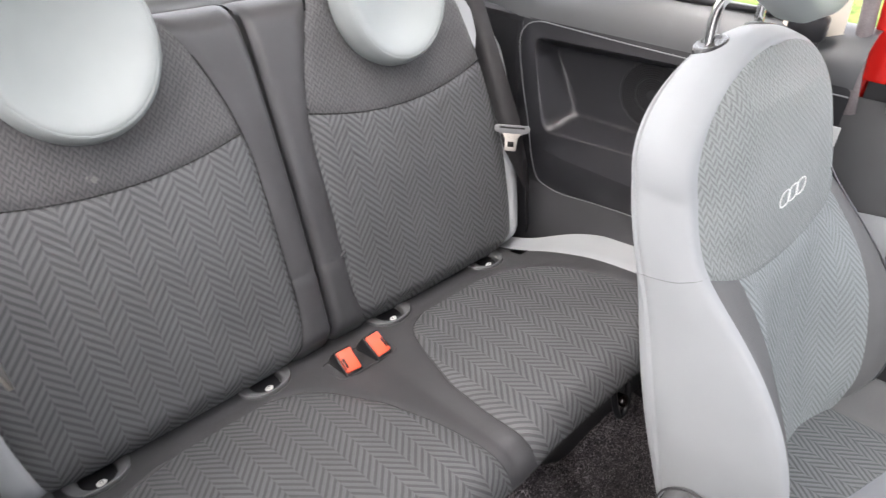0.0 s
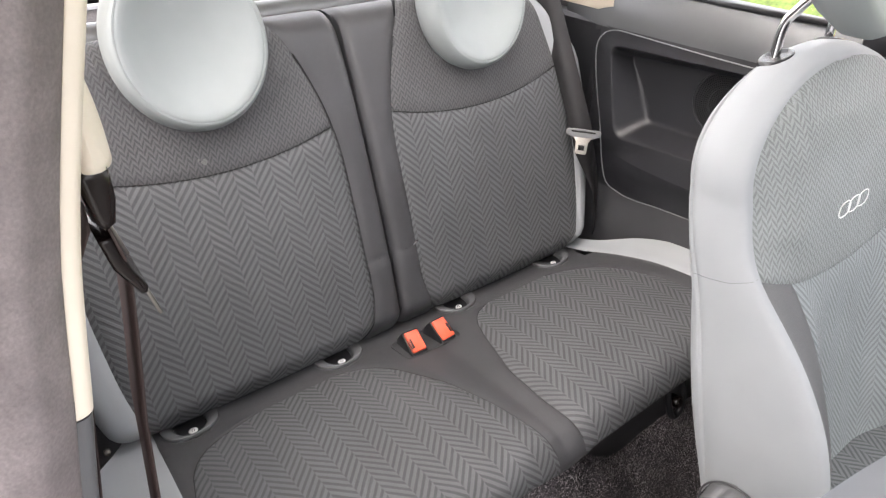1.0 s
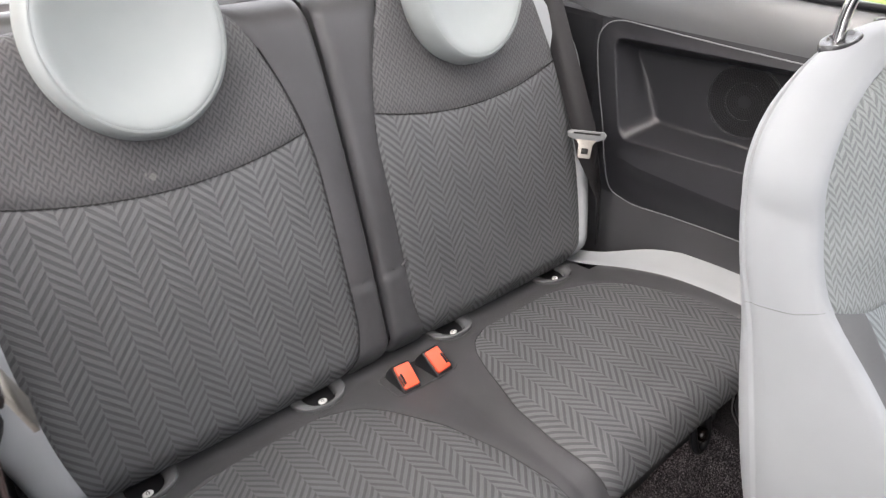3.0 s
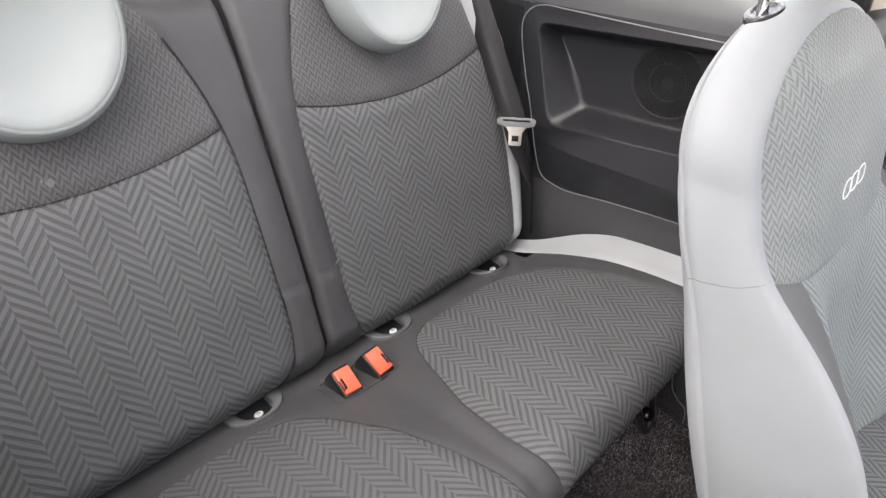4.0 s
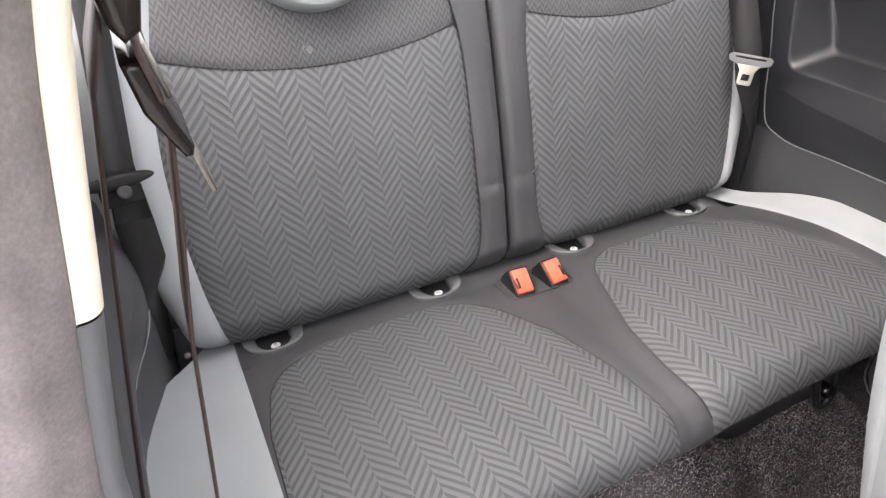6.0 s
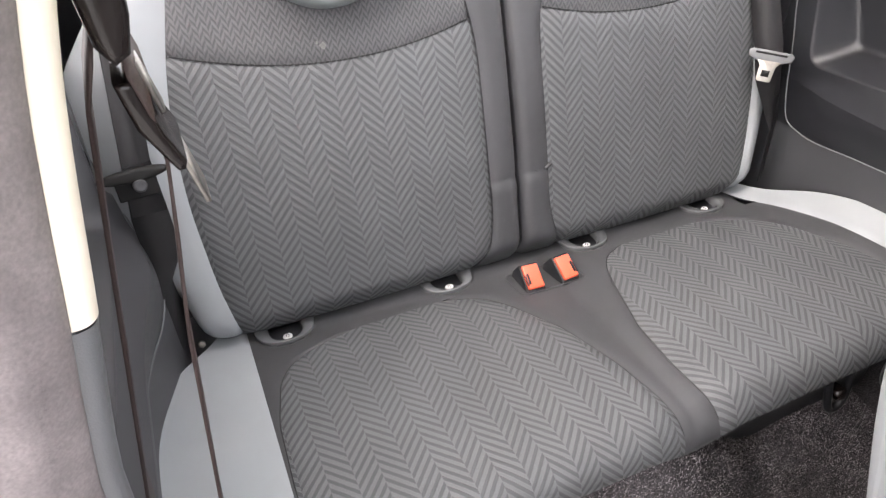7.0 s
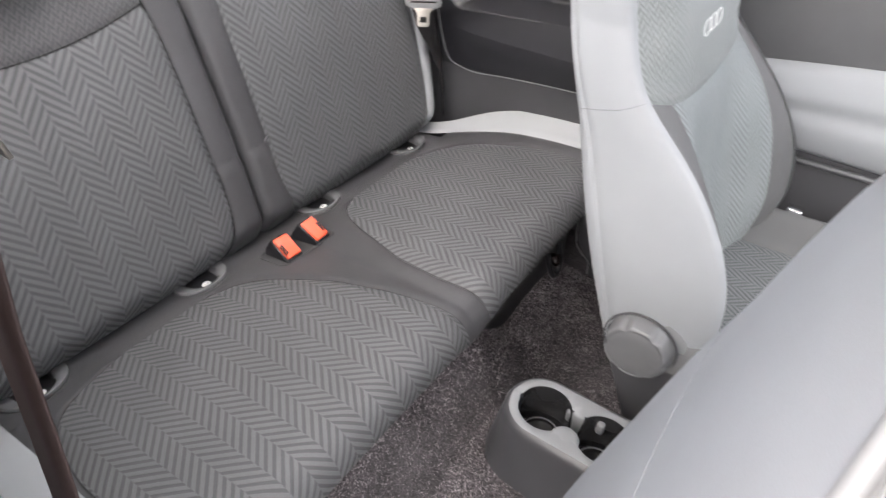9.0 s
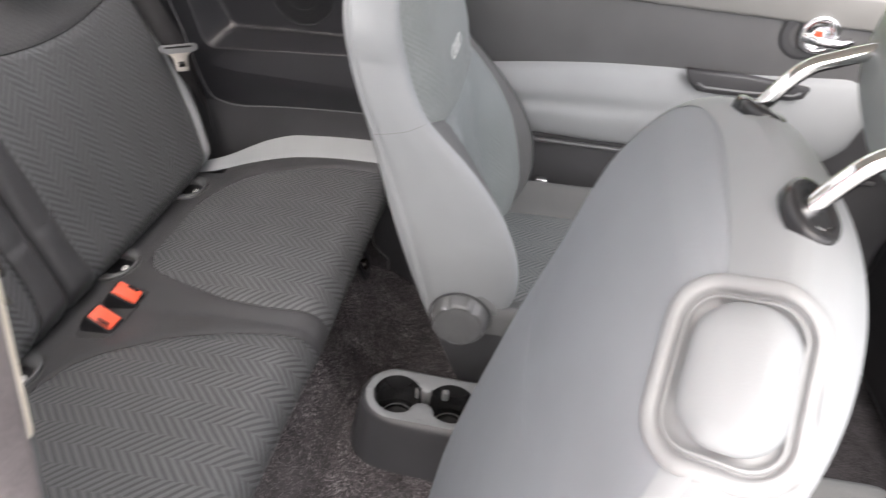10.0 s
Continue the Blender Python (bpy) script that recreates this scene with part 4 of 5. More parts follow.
cb = part("body", sheet(con_body, 80, 16), CONSOLE_TRIM, console)
HX = sorted(set([0.540 + 0.012 * k / 6 for k in range(7)] + [0.5545 + 0.171 * k / 70 for k in range(71)] + [0.7265 + 0.267 * k / 8 for k in range(1, 9)]))
for side in (-1, 1):
    bm = bmesh.new()
    bw = bmesh.new()
    prev = None
    for x in HX:
        a, b = hole_half(x), con_half(x)
        row = [bm.verts.new(CI @ Vector((x, 0.006 + side * lerp(a, b, k / 5), CTOP + 0.001 * math.sin(math.pi * k / 5)))) for k in range(6)]
        wall = [bw.verts.new(CI @ Vector((x, 0.006 + side * max(0, a - 0.002 * k), CTOP - d))) for k, d in enumerate((0.0, 0.004, 0.03, 0.07))]
        if prev:
            for k in range(5):
                bm.faces.new([prev[0][k], prev[0][k + 1], row[k + 1], row[k]])
            if a > 0 and prev[2] > 0:
                for k in range(3):
                    bw.faces.new([prev[1][k], wall[k], wall[k + 1], prev[1][k + 1]])
        prev = (row, wall, a)
    bmesh.ops.recalc_face_normals(bm, faces=bm.faces)
    part("top_rim", bm, SURROUND, cb)
    bmesh.ops.delete(bw, geom=[v for v in bw.verts if not v.link_faces], context='VERTS')
    bmesh.ops.recalc_face_normals(bw, faces=bw.faces)
    part("cup_wall", bw, CUP_GLOSS, cb, "glossy dark cup holder wall")
for c in (0.594, 0.686):
    part("cup_well", lathe([(0.0355, 0.0), (0.034, 0.001), (0.030, 0.0005), (0.028, 0.003), (0.022, 0.0035), (0.001, 0.003)], 32, CI @ Matrix.Translation((c, 0.006, CTOP - 0.068))), CUP_GLOSS, cb)
    part("cup_ring", tube([CI @ Vector((c + 0.029 * math.cos(a), 0.006 + 0.029 * math.sin(a), CTOP - 0.063)) for a in [2 * math.pi * k / 32 for k in range(32)]], 0.0012, 6, closed=True), GREY_TRIM, cb)
for side, rad in ((-1, 0.021), (1, 0.015)):
    part("cup_lobe", lathe([(rad, -0.06), (rad, -0.004), (rad - 0.001, -0.0015), (rad - 0.004, 0.0006), (0.001, 0.0012)], 28, CI @ Matrix.Translation((0.640, 0.006 + side * 0.0295, CTOP))), SURROUND, cb)
for cx, cy in ((0.626, 0.030), (0.672, 0.036)):
    part("cup_clip", box((cx - 0.006, cy - 0.005, CTOP - 0.030), (cx + 0.006, cy + 0.006, CTOP - 0.008), 0.004, m=CI), SURROUND, cb)


# ---- side walls of the cabin ----
def quarter_panel(sign, label):
    root = thing("quarter_panel", label, "car trim", "rear side panels", at=(0.15, sign * 0.64, 0.30))
    inv = Matrix.Translation(-root.location)

    def V(x, y, z):
        return inv @ Vector((x, sign * y, z))
    fl = sign > 0

    def face_y(x, z):
        y = 0.612 + 0.02 * max(0, (0.45 - z)) - 0.05 * max(0, -x)
        if sign < 0:
            a = min(1, max(0, (0.25 - x) / 0.27))
            y -= a * a * (3 - 2 * a) * smooth_table(((0.3, 0.046), (0.49, 0.045), (0.54, 0.036), (0.615, 0.020), (0.68, 0.0)), z, 0.02)
        if 0.48 < z < 0.63:
            k, w = (z - 0.48) / 0.15, min(1, max(0, (x + 0.04) / 0.13))
            y -= 0.024 * math.sin(math.pi * min(1, k * 0.85)) ** 1.2 * w * w * (3 - 2 * w)
        return y
    X0, X1 = (-0.10 if sign > 0 else -0.052), 0.56
    # the near panel's paler plastic stands in for the stronger light on it
    moulding = PANEL_TRIM if sign > 0 else DARK_TRIM
    def split(x):
        return smooth_table(((-0.1, 0.477), (0.076, 0.475), (0.153, 0.484), (0.30, 0.500), (0.56, 0.520)), x, 0.03)

    def low_mid(x, lo, hi, v):
        z = lerp(lo, hi, v)
        return V(x, face_y(x, z), z)
    part("lower_panel", sheet(lambda u, v: low_mid(lerp(X0, X1, u), 0.18, split(lerp(X0, X1, u)) - 0.0006, v), 30, 20, flip=fl), DARK_TRIM, root)
    part("middle_panel", sheet(lambda u, v: low_mid(lerp(X0, X1, u), split(lerp(X0, X1, u)) + 0.0006, 0.568, v), 30, 16, flip=fl), moulding, root)
    # recessed pocket with the loudspeaker in it
    O = ((-0.043, 0.806), (0.006, 0.606), (0.50, 0.648), (0.50, 0.832))
    I = ((-0.026, 0.775), (0.050, 0.645), (0.48, 0.662), (0.48, 0.810))
    def ring(pts, y, r, n=8):
        out = []
        for i in range(4):
            p, a, b = Vector(pts[i]), Vector(pts[i - 1]), Vector(pts[(i + 1) % 4])
            da, db = (a - p).normalized() * r, (b - p).normalized() * r
            for k in range(n + 1):
                t = k / n
                q = (p + da) * (1 - t) ** 2 + p * 2 * t * (1 - t) + (p + db) * t * t
                out.append((q[0], y, q[1]))
        return out
    bm = bmesh.new()
    def mid_ring(t, y, r):
        return ring([tuple(lerp(Vector(o), Vector(i), t)) for o, i in zip(O, I)], y, r)
    rings = [mid_ring(t, y, r) for t, y, r in ((0, 0.600, 0.030), (0.05, 0.6006, 0.030), (0.10, 0.6024, 0.029), (0.16, 0.6060, 0.028), (0.24, 0.6115, 0.026), (0.70, 0.6450, 0.022), (0.82, 0.6530, 0.021), (0.90, 0.6575, 0.019), (0.97, 0.6600, 0.017), (1.05, 0.6612, 0.015), (1.25, 0.6618, 0.012))]
    vs = [[bm.verts.new(V(*p)) for p in r] for r in rings]
    for a, b in zip(vs, vs[1:]):
        for k in range(len(a)):
            bm.faces.new([a[k], a[(k + 1) % len(a)], b[(k + 1) % len(a)], b[k]])
    bm.faces.new(vs[-1])
    bmesh.ops.recalc_face_normals(bm, faces=bm.faces)
    pk = part("pocket", bm, moulding, root)
    # the frame round the pocket
    F = ((X0, 0.838), (X0, 0.566), (0.56, 0.566), (0.56, 0.850))
    def dense(pts):
        out = []
        for k, p in enumerate(pts):
            out.append(p)
            if k % 9 == 8:
                q = pts[(k + 1) % len(pts)]
                out += [tuple(lerp(Vector(p), Vector(q), s / 16)) for s in range(1, 16)]
        return out
    bm = bmesh.new()
    r0, r1 = dense(ring(O, 0.600, 0.030)), dense(ring(F, 0.606, 0.012))
    outer = [(p[0], face_y(p[0], p[2]) if p[2] < 0.62 else 0.604 + (0.3 * (-p[0] - 0.05) if p[0] < -0.05 else 0), p[2]) for p in r1]
    rows = []
    for t in (0.0, 0.15, 0.4, 0.7, 1.0):
        rows.append([bm.verts.new(V(lerp(a[0], b[0], t), lerp(a[1], b[1], t), lerp(a[2], b[2], t))) for a, b in zip(r0, outer)])
    for a, b in zip(rows, rows[1:]):
        for k in range(len(a)):
            bm.faces.new([a[k], a[(k + 1) % len(a)], b[(k + 1) % len(a)], b[k]])
    bmesh.ops.recalc_face_normals(bm, faces=bm.faces)
    part("pocket_frame", bm, moulding, root)
    # raised beads
    line = bezier([V(0.56, 0.5985, 0.838), V(0.25, 0.5985, 0.836), V(0.124, 0.5985, 0.8365), V(0.027, 0.599, 0.8375), V(-0.032, 0.599, 0.8365), V(-0.067, 0.600, 0.819), V(-0.079, 0.602, 0.781), V(-0.061, 0.6025, 0.697), V(-0.038, 0.6025, 0.623), V(-0.020, 0.604, 0.545), V(0.001, 0.606, 0.492), V(0.034, 0.609, 0.477), V(0.076, 0.610, 0.474), V(0.153, 0.610, 0.484), V(0.30, 0.611, 0.500), V(0.56, 0.611, 0.52)], 120)
    for p in line:
        x, y, z = p.x + 0.15, sign * (p.y + sign * 0.64), p.z + 0.30
        if z < 0.60:
            p.y = sign * (min(y, face_y(x, z) - 0.0006) - 0.64)
    part("bead", tube(line, 0.0012, 6), SURROUND, root)
    # sill below the window
    def sill(u, v):
        x = lerp(-0.20, 0.56, u)
        return V(x, 0.6068 + 0.060 * v ** 2.2 + (0.12 * max(0, -x - 0.05)), 0.832 + 0.096 * math.sin(v * 1.5) + 0.016 * u * (1 - v))
    part("window_sill", sheet(sill, 24, 12, flip=fl), SILL_TRIM, root)
    # loudspeaker grille: a raised ring and rows of small pips
    if sign > 0:
        for rr, ry in ((0.070, 0.0016), (0.036, 0.0012)):
            part("speaker_ring", tube([V(0.215 + rr * math.cos(a), 0.6612, 0.732 + 0.95 * rr * math.sin(a)) for a in [2 * math.pi * k / 48 for k in range(48)]], ry, 6, closed=True), moulding, pk)
        gr = bmesh.new()
        for ringr in range(3, 15):
            rr = ringr * 0.0046
            n = int(2 * math.pi * rr / 0.0046)
            for k in range(n):
                a = 2 * math.pi * k / n
                c = V(0.215 + rr * math.cos(a), 0.6610, 0.732 + rr * math.sin(a) * 0.95)
                d = 0.0014
                q = [gr.verts.new(c + Vector(p)) for p in ((-d, 0, -d), (d, 0, -d), (d, 0, d), (-d, 0, d), (0, -0.002 * sign, 0))]
                for i in range(4):
                    gr.faces.new([q[i], q[(i + 1) % 4], q[4]])
        part("speaker_grille", gr, RUBBER_BLACK, pk, "fine round loudspeaker grille", smooth=False)
    if sign < 0:
        # the panel's rear edge, black for the shaded gap beside the bolster, with a thin sewn line ahead of it
        edge = [V(X0 - 0.003, face_y(X0, z) + 0.003, z) for z in [0.30 + 0.52 * k / 26 for k in range(27)]]
        part("rear_gap_shade", tube(edge, 0.0055, 10), RUBBER_BLACK, root)
    return root


quarter_panel(1, "black moulded rear side panel with speaker pocket")
quarter_panel(-1, "moulded rear side panel with pocket, beside the bench, in a grey paled for the light on it")


def wall(name, bm, material, label, cat):
    ob = part(name, bm, material, smooth=False)
    return tagged(ob, label, cat, kind="structure")


# body shell: outer skin, roof, pillars, glass
for sign, nm in ((1, "wall_left"), (-1, "wall_right")):
    lo, hi = sorted((sign * 0.69, sign * 0.74))
    wall(nm, box((-0.75, lo, -0.05), (0.545 if sign < 0 else 0.56, hi, 0.905), 0.01), RED_PAINT, "glossy red painted body side behind the trim", "car body")
for sign, nm in ((1, "lining_left"), (-1, "lining_right")):
    lo, hi = sorted((sign * 0.664, sign * 0.688))
    wall(nm, box((-0.72, lo, 0.0), (0.545, hi, 0.90), 0.0), DARK_TRIM, "dark trim lining inside the body side", "car trim")
    lo, hi = sorted((sign * 0.610, sign * 0.665))
    wall("wheel_arch_left" if sign > 0 else "wheel_arch_right", box((-0.70, lo, 0.0), (-0.075 if sign > 0 else -0.20, hi, 0.845), 0.02), BLACK_TRIM, "dark trimmed wheel arch behind the seats", "car trim")
wall("roof_panel", box((-0.55, -0.56, 1.33), (0, 0.56, 1.37), 0.01), HEADLINER, "pale cloth headlining under the roof", "roof")
wall("roof_header", box((0.36, -0.56, 1.33), (1.20, 0.56, 1.37), 0.01), HEADLINER, "pale cloth headlining over the windscreen", "roof")
# unseen roof opening, added and sized to light the cushion from above
sr = part("added_roof_opening", box((0, -0.50, 1.345), (0.36, 0.50, 1.350), 0.0), GLASS, smooth=False)
tagged(sr, "unseen clear panel added in the roof to let daylight in", "window", kind="structure")
sr.visible_shadow = False
wall("rear_wall", box((-0.76, -0.68, -0.05), (-0.70, 0.68, 0.86), 0.01), DARK_TRIM, "dark trimmed tailgate below the rear window", "tailgate")
wall("boot_floor", box((-0.72, -0.68, -0.02), (0.25, 0.68, 0.02), 0.0), CARPET, "dark carpeted boot floor", "carpet")
# sloping rear pillars and roof rails
for sign in (-1, 1):
    y0, y1 = 0.615 * sign, 0.545 * sign
    t = sheet(lambda u, v: Vector((lerp(lerp(-0.62, -0.06 if sign > 0 else -0.18, u), lerp(-0.42, -0.02 if sign > 0 else -0.10, u), v), lerp(y0, y1, v), lerp(0.865, 1.34, v))), 4, 6, flip=sign > 0)
    bmesh.ops.solidify(t, geom=t.faces[:], thickness=0.03)
    wall("pillar_rear_left" if sign > 0 else "pillar_rear_right", t, CREAM, "cream plastic trim on the sloping rear pillar", "car trim")
    wall("roof_rail_left" if sign > 0 else "roof_rail_right", tube([(-0.45, 0.545 * sign, 1.32), (0.5, 0.56 * sign, 1.335), (1.15, 0.55 * sign, 1.32)], 0.035, 10), HEADLINER, "pale trim along the roof edge", "car trim")
gl = part("window_1", box((0.10, 0.640, 0.915), (0.44, 0.644, 1.32), 0.0), GLASS, smooth=False)
tagged(gl, "fixed rear side window with a black edge", "window", kind="structure")
gl.visible_shadow = False
part("window_gasket", tube([(0.09, 0.638, 0.923), (0.25, 0.638, 0.923), (0.43, 0.638, 0.928), (0.45, 0.636, 0.945)], 0.006, 8), BLACK_TRIM, gl)
hb = sheet(lambda u, v: Vector((lerp(-0.66, -0.46, v), lerp(-0.5, 0.5, u), lerp(0.90, 1.32, v))), 2, 2)
hg = part("window_2", hb, GLASS, smooth=False)
tagged(hg, "sloping tailgate window over the parcel shelf", "window", kind="structure")
hg.visible_shadow = False
part("window_gasket", tube([(-0.655, -0.5, 0.895), (-0.655, 0.5, 0.895)], 0.012, 8), BLACK_TRIM, hg)

shelf = thing("parcel_shelf", "dark speckled parcel shelf with a pale grey front lip", "shelf", at=(-0.4, 0, 0.86))
SI = Matrix.Translation(-shelf.location)
part("board", box((-0.66, -0.56, 0.855), (-0.255, 0.56, 0.872), 0.004, m=SI), CARPET, shelf)
part("front_lip", tube([SI @ Vector((-0.262, y, 0.905)) for y in (-0.56, -0.3, 0, 0.3, 0.56)], 0.030, 14), ANCHOR_TRIM, shelf, "pale grey rounded lip")

# far middle pillar and its belt
pil = sheet(lambda u, v: Vector((lerp(0.425, 0.515, u), lerp(0.640, 0.56, v) - 0.012 * math.sin(math.pi * u), lerp(0.86, 1.34, v))), 10, 6, flip=True)
wall("pillar_middle_left", pil, CREAM, "cream plastic trim on the middle pillar", "car trim")

# ---- far door ----
door = thing("car_door", "closed dark grey car door with pale armrest and chrome handle", "door", at=(1.1, 0.70, 0.15))
DI = Matrix.Translation(-door.location)


def door_sheet(x0, x1, z0, z1, yf, n=20, k=12):
    return sheet(lambda u, v: DI @ Vector((lerp(x0, x1, u), yf(lerp(x0, x1, u), lerp(z0, z1, v)), lerp(z0, z1, v))), n, k, flip=True)


part("upper_trim", door_sheet(0.545, 1.75, 0.640, 0.822, lambda x, z: 0.672 + 0.03 * (z - 0.64) - 0.01 * math.sin((z - 0.64) / 0.21 * math.pi)), DOOR_TRIM, door)
part("lower_trim", door_sheet(0.545, 1.75, 0.13, 0.492, lambda x, z: 0.672 - 0.006 * math.sin((z - 0.13) / 0.36 * math.pi)), DARK_TRIM, door)
part("pocket_lip", tube([DI @ Vector((x, 0.664, 0.478 + 0.02 * (x - 0.76))) for x in (0.56, 0.8, 1.1, 1.5)], 0.006, 8), GREY_TRIM, door)
part("inner_board", box((0.56, 0.682, 0.10), (1.75, 0.695, 0.87), 0.002, m=DI), DARK_TRIM, door)
part("sill_cover", box((0.545, 0.672, 0.04), (1.75, 0.69, 0.14), 0.004, m=DI), DARK_TRIM, door)
part("skin", box((0.56, 0.70, 0.05), (1.75, 0.73, 0.86), 0.008, m=DI), RED_PAINT, door, "glossy red outer skin")


def arm(u, v):
    x = lerp(0.56, 1.42, u)
    zc = 0.494 + 0.05 * max(0, x - 0.90)
    zt = 0.645 + 0.10 * (x - 0.68) + 0.010 * math.sin(math.pi * min(1, max(0, (x - 0.60) / 0.55)))
    k = 1.0
    if x > 1.34:
        k = math.sqrt(max(0.0, 1 - ((x - 1.34) / 0.08) ** 2))
    mid = (zc + zt) / 2
    z = mid + (lerp(zc, zt, v) - mid) * max(0.05, k)
    y = 0.668 - 0.034 * (math.sin(math.pi * v) ** 0.45) * max(0.1, k) + 0.007 * math.exp(-((v - 0.52) / 0.09) ** 2) * min(1, max(0, (1.22 - x) / 0.4))
    return DI @ Vector((x, y, z))


ar = part("armrest", sheet(arm, 60, 24, flip=True), PALE_VINYL, door, "pale grey padded armrest")
pull = prism([(1.030, 0.698), (1.042, 0.672), (1.062, 0.657), (1.10, 0.655), (1.245, 0.663), (1.268, 0.671), (1.275, 0.692), (1.15, 0.700)], 0.6275, 0.650, bevel=0.005, axis="y")
bmesh.ops.transform(pull, matrix=DI, verts=pull.verts)
pr = part("pull_recess", pull, DARK_TRIM, ar, "dark grey pull pocket let into the armrest")
part("pull_ledge", tube([DI @ Vector(p) for p in ((1.058, 0.627, 0.674), (1.075, 0.6265, 0.667), (1.15, 0.6265, 0.669), (1.245, 0.6265, 0.675), (1.258, 0.627, 0.683))], 0.0035, 8), GREY_TRIM, ar)
# dark disc set off to one side for the shadow beside the handle
part("handle_shade_disc", lathe([(0.050, 0.0), (0.048, 0.003), (0.042, 0.004), (0.030, 0.0015)], 40, DI @ Matrix.Translation((1.238, 0.6655, 0.786)) @ Matrix.Rotation(radians(90), 4, 'X')), DARK_TRIM, door)
hd = part("door_handle", lathe([(0.036, 0), (0.038, 0.008), (0.033, 0.014), (0.028, 0.014), (0.025, 0.006), (0.001, 0.004)], 36, DI @ Matrix.Translation((1.257, 0.666, 0.790)) @ Matrix.Rotation(radians(90), 4, 'X')), CHROME, door, "round chrome inner door handle")
part("lever", tube([DI @ Vector(p) for p in ((1.230, 0.653, 0.784), (1.26, 0.646, 0.780), (1.295, 0.642, 0.780), (1.315, 0.644, 0.786))], 0.007, 10, flat=1.4), CHROME, hd)
part("lock_mark", box((1.243, 0.646, 0.780), (1.258, 0.6500, 0.800), 0.001, m=DI), ORANGE, hd)
# painted window frame of the door
fr = prism([(0.555, 0.852), (0.70, 0.852), (0.70, 0.868), (0.625, 0.868), (0.575, 1.34), (0.51, 1.34)], 0.655, 0.700, bevel=0.004, axis="y")
bmesh.ops.transform(fr, matrix=DI, verts=fr.verts)
part("window_frame", fr, RED_PAINT, door, "glossy red painted window frame")
part("frame_seal", tube([DI @ Vector(p) for p in ((0.555, 0.648, 0.80), (0.545, 0.648, 0.86), (0.50, 0.60, 1.34))], 0.012, 8), RUBBER, door)
part("waist_rail", box((0.60, 0.660, 0.806), (1.75, 0.70, 0.868), 0.008, m=DI), WAIST_TRIM, door)

wall("sill_trim", prism([(0.405, 0.34), (0.412, 0.20), (0.43, 0.168), (0.452, 0.145), (0.452, 0.06), (0.90, 0.06), (0.90, 0.34)], 0.540, 0.660, bevel=0.004, axis="y"), DARK_TRIM, "dark plastic sill trim beside the carpet", "car trim")
# the highlight on the trim's edge, laid on as a thin pale bar
wall("trim_bead", tube(bezier([(0.403, 0.5395, 0.33), (0.409, 0.5395, 0.205), (0.427, 0.5395, 0.170), (0.4495, 0.5395, 0.147), (0.4495, 0.5395, 0.07)], 40), 0.0016, 6), SURROUND, "thin worn pale edge along the sill trim", "car trim")

# ---- near middle pillar with the front belt ----
def pin(z):
    return smooth_table(((0.0, -0.602), (0.5, -0.592), (0.80, -0.568), (0.86, -0.556), (0.906, -0.546), (0.957, -0.536), (1.0, -0.527), (1.034, -0.518), (1.09, -0.501), (1.35, -0.42)), z, 0.012)


pillar = thing("middle_pillar", "middle pillar with rubber door seal and cream upper trim", "car pillar", at=(0.52, -0.62, 0.10))
PI = Matrix.Translation(-pillar.location)


def seal(u, v):
    z = lerp(0.05, 1.36, v)
    y0 = pin(z)
    # front face with a soft bulge, then the outer return
    pts = ((0.0, 0.506, -0.010), (0.1, 0.526, -0.001), (0.18, 0.5335, 0.0015), (0.25, 0.540, -0.003), (0.4, 0.553, -0.017), (0.55, 0.560, -0.042), (0.68, 0.552, -0.062), (0.76, 0.560, -0.078), (0.9, 0.566, -0.115), (1.0, 0.556, -0.150))
    x = smooth_table([(a, b) for a, b, c in pts], u, 0.02)
    y = y0 + smooth_table([(a, c) for a, b, c in pts], u, 0.02)
    return PI @ Vector((x, y, z))


# the rubber's grey is lifted for the daylight that falls on the seal
part("door_seal", sheet(seal, 48, 40), RUBBER, pillar, "mottled grey rubber door seal, paled for the daylight on it")
part("painted_flange", sheet(lambda u, v: PI @ Vector((lerp(0.556, 0.530, u), pin(lerp(0.05, 1.36, v)) - 0.15 - 0.07 * u, lerp(0.05, 1.36, v))), 3, 12), RED_PAINT, pillar, "glossy red paint")


def trim(z0, z1, depth, name, material, text, inner=0.0, x0=0.505):
    def f(u, v):
        z = lerp(z0, z1, v)
        a = u * math.pi
        return PI @ Vector((x0 + 0.0195 - 0.0085 * math.cos(a), pin(z) + inner + depth * math.sin(a) ** 0.7, z))
    b = sheet(f, 12, 30, flip=True)
    part(name, b, material, pillar, text)


trim(0.904, 1.36, 0.0105, "upper_trim", CREAM, "cream plastic edge trim", 0.001)
trim(0.10, 0.9025, 0.0105, "lower_trim", GREY_TRIM, "grey plastic edge trim", 0.0006)
part("inner_cover", sheet(lambda u, v: PI @ Vector((lerp(0.512, 0.42, u), pin(lerp(0.10, 1.36, v)) - 0.010 - 0.075 * u, lerp(0.10, 1.36, v))), 4, 20, flip=True), DARK_TRIM, pillar)

# front belt: slip-ring cover, webbing, tongue
fb = thing("front_seat_belt", "front seat belt hanging from its slip ring by the pillar", "seat belt", at=(0.47, -0.50, 0.95))
FI = Matrix.Translation(-fb.location)
def cover(u, v):
    # a hooded cream cap, narrow at its top
    z = lerp(1.034, 1.102, v)
    k = math.sqrt(max(0.0, 1 - max(0, v - 0.15) ** 2 / 0.7225))
    a = 2 * math.pi * u
    return FI @ Vector((0.483 + 0.026 * k * math.cos(a), -0.4955 + 0.0125 * k * math.sin(a), z))


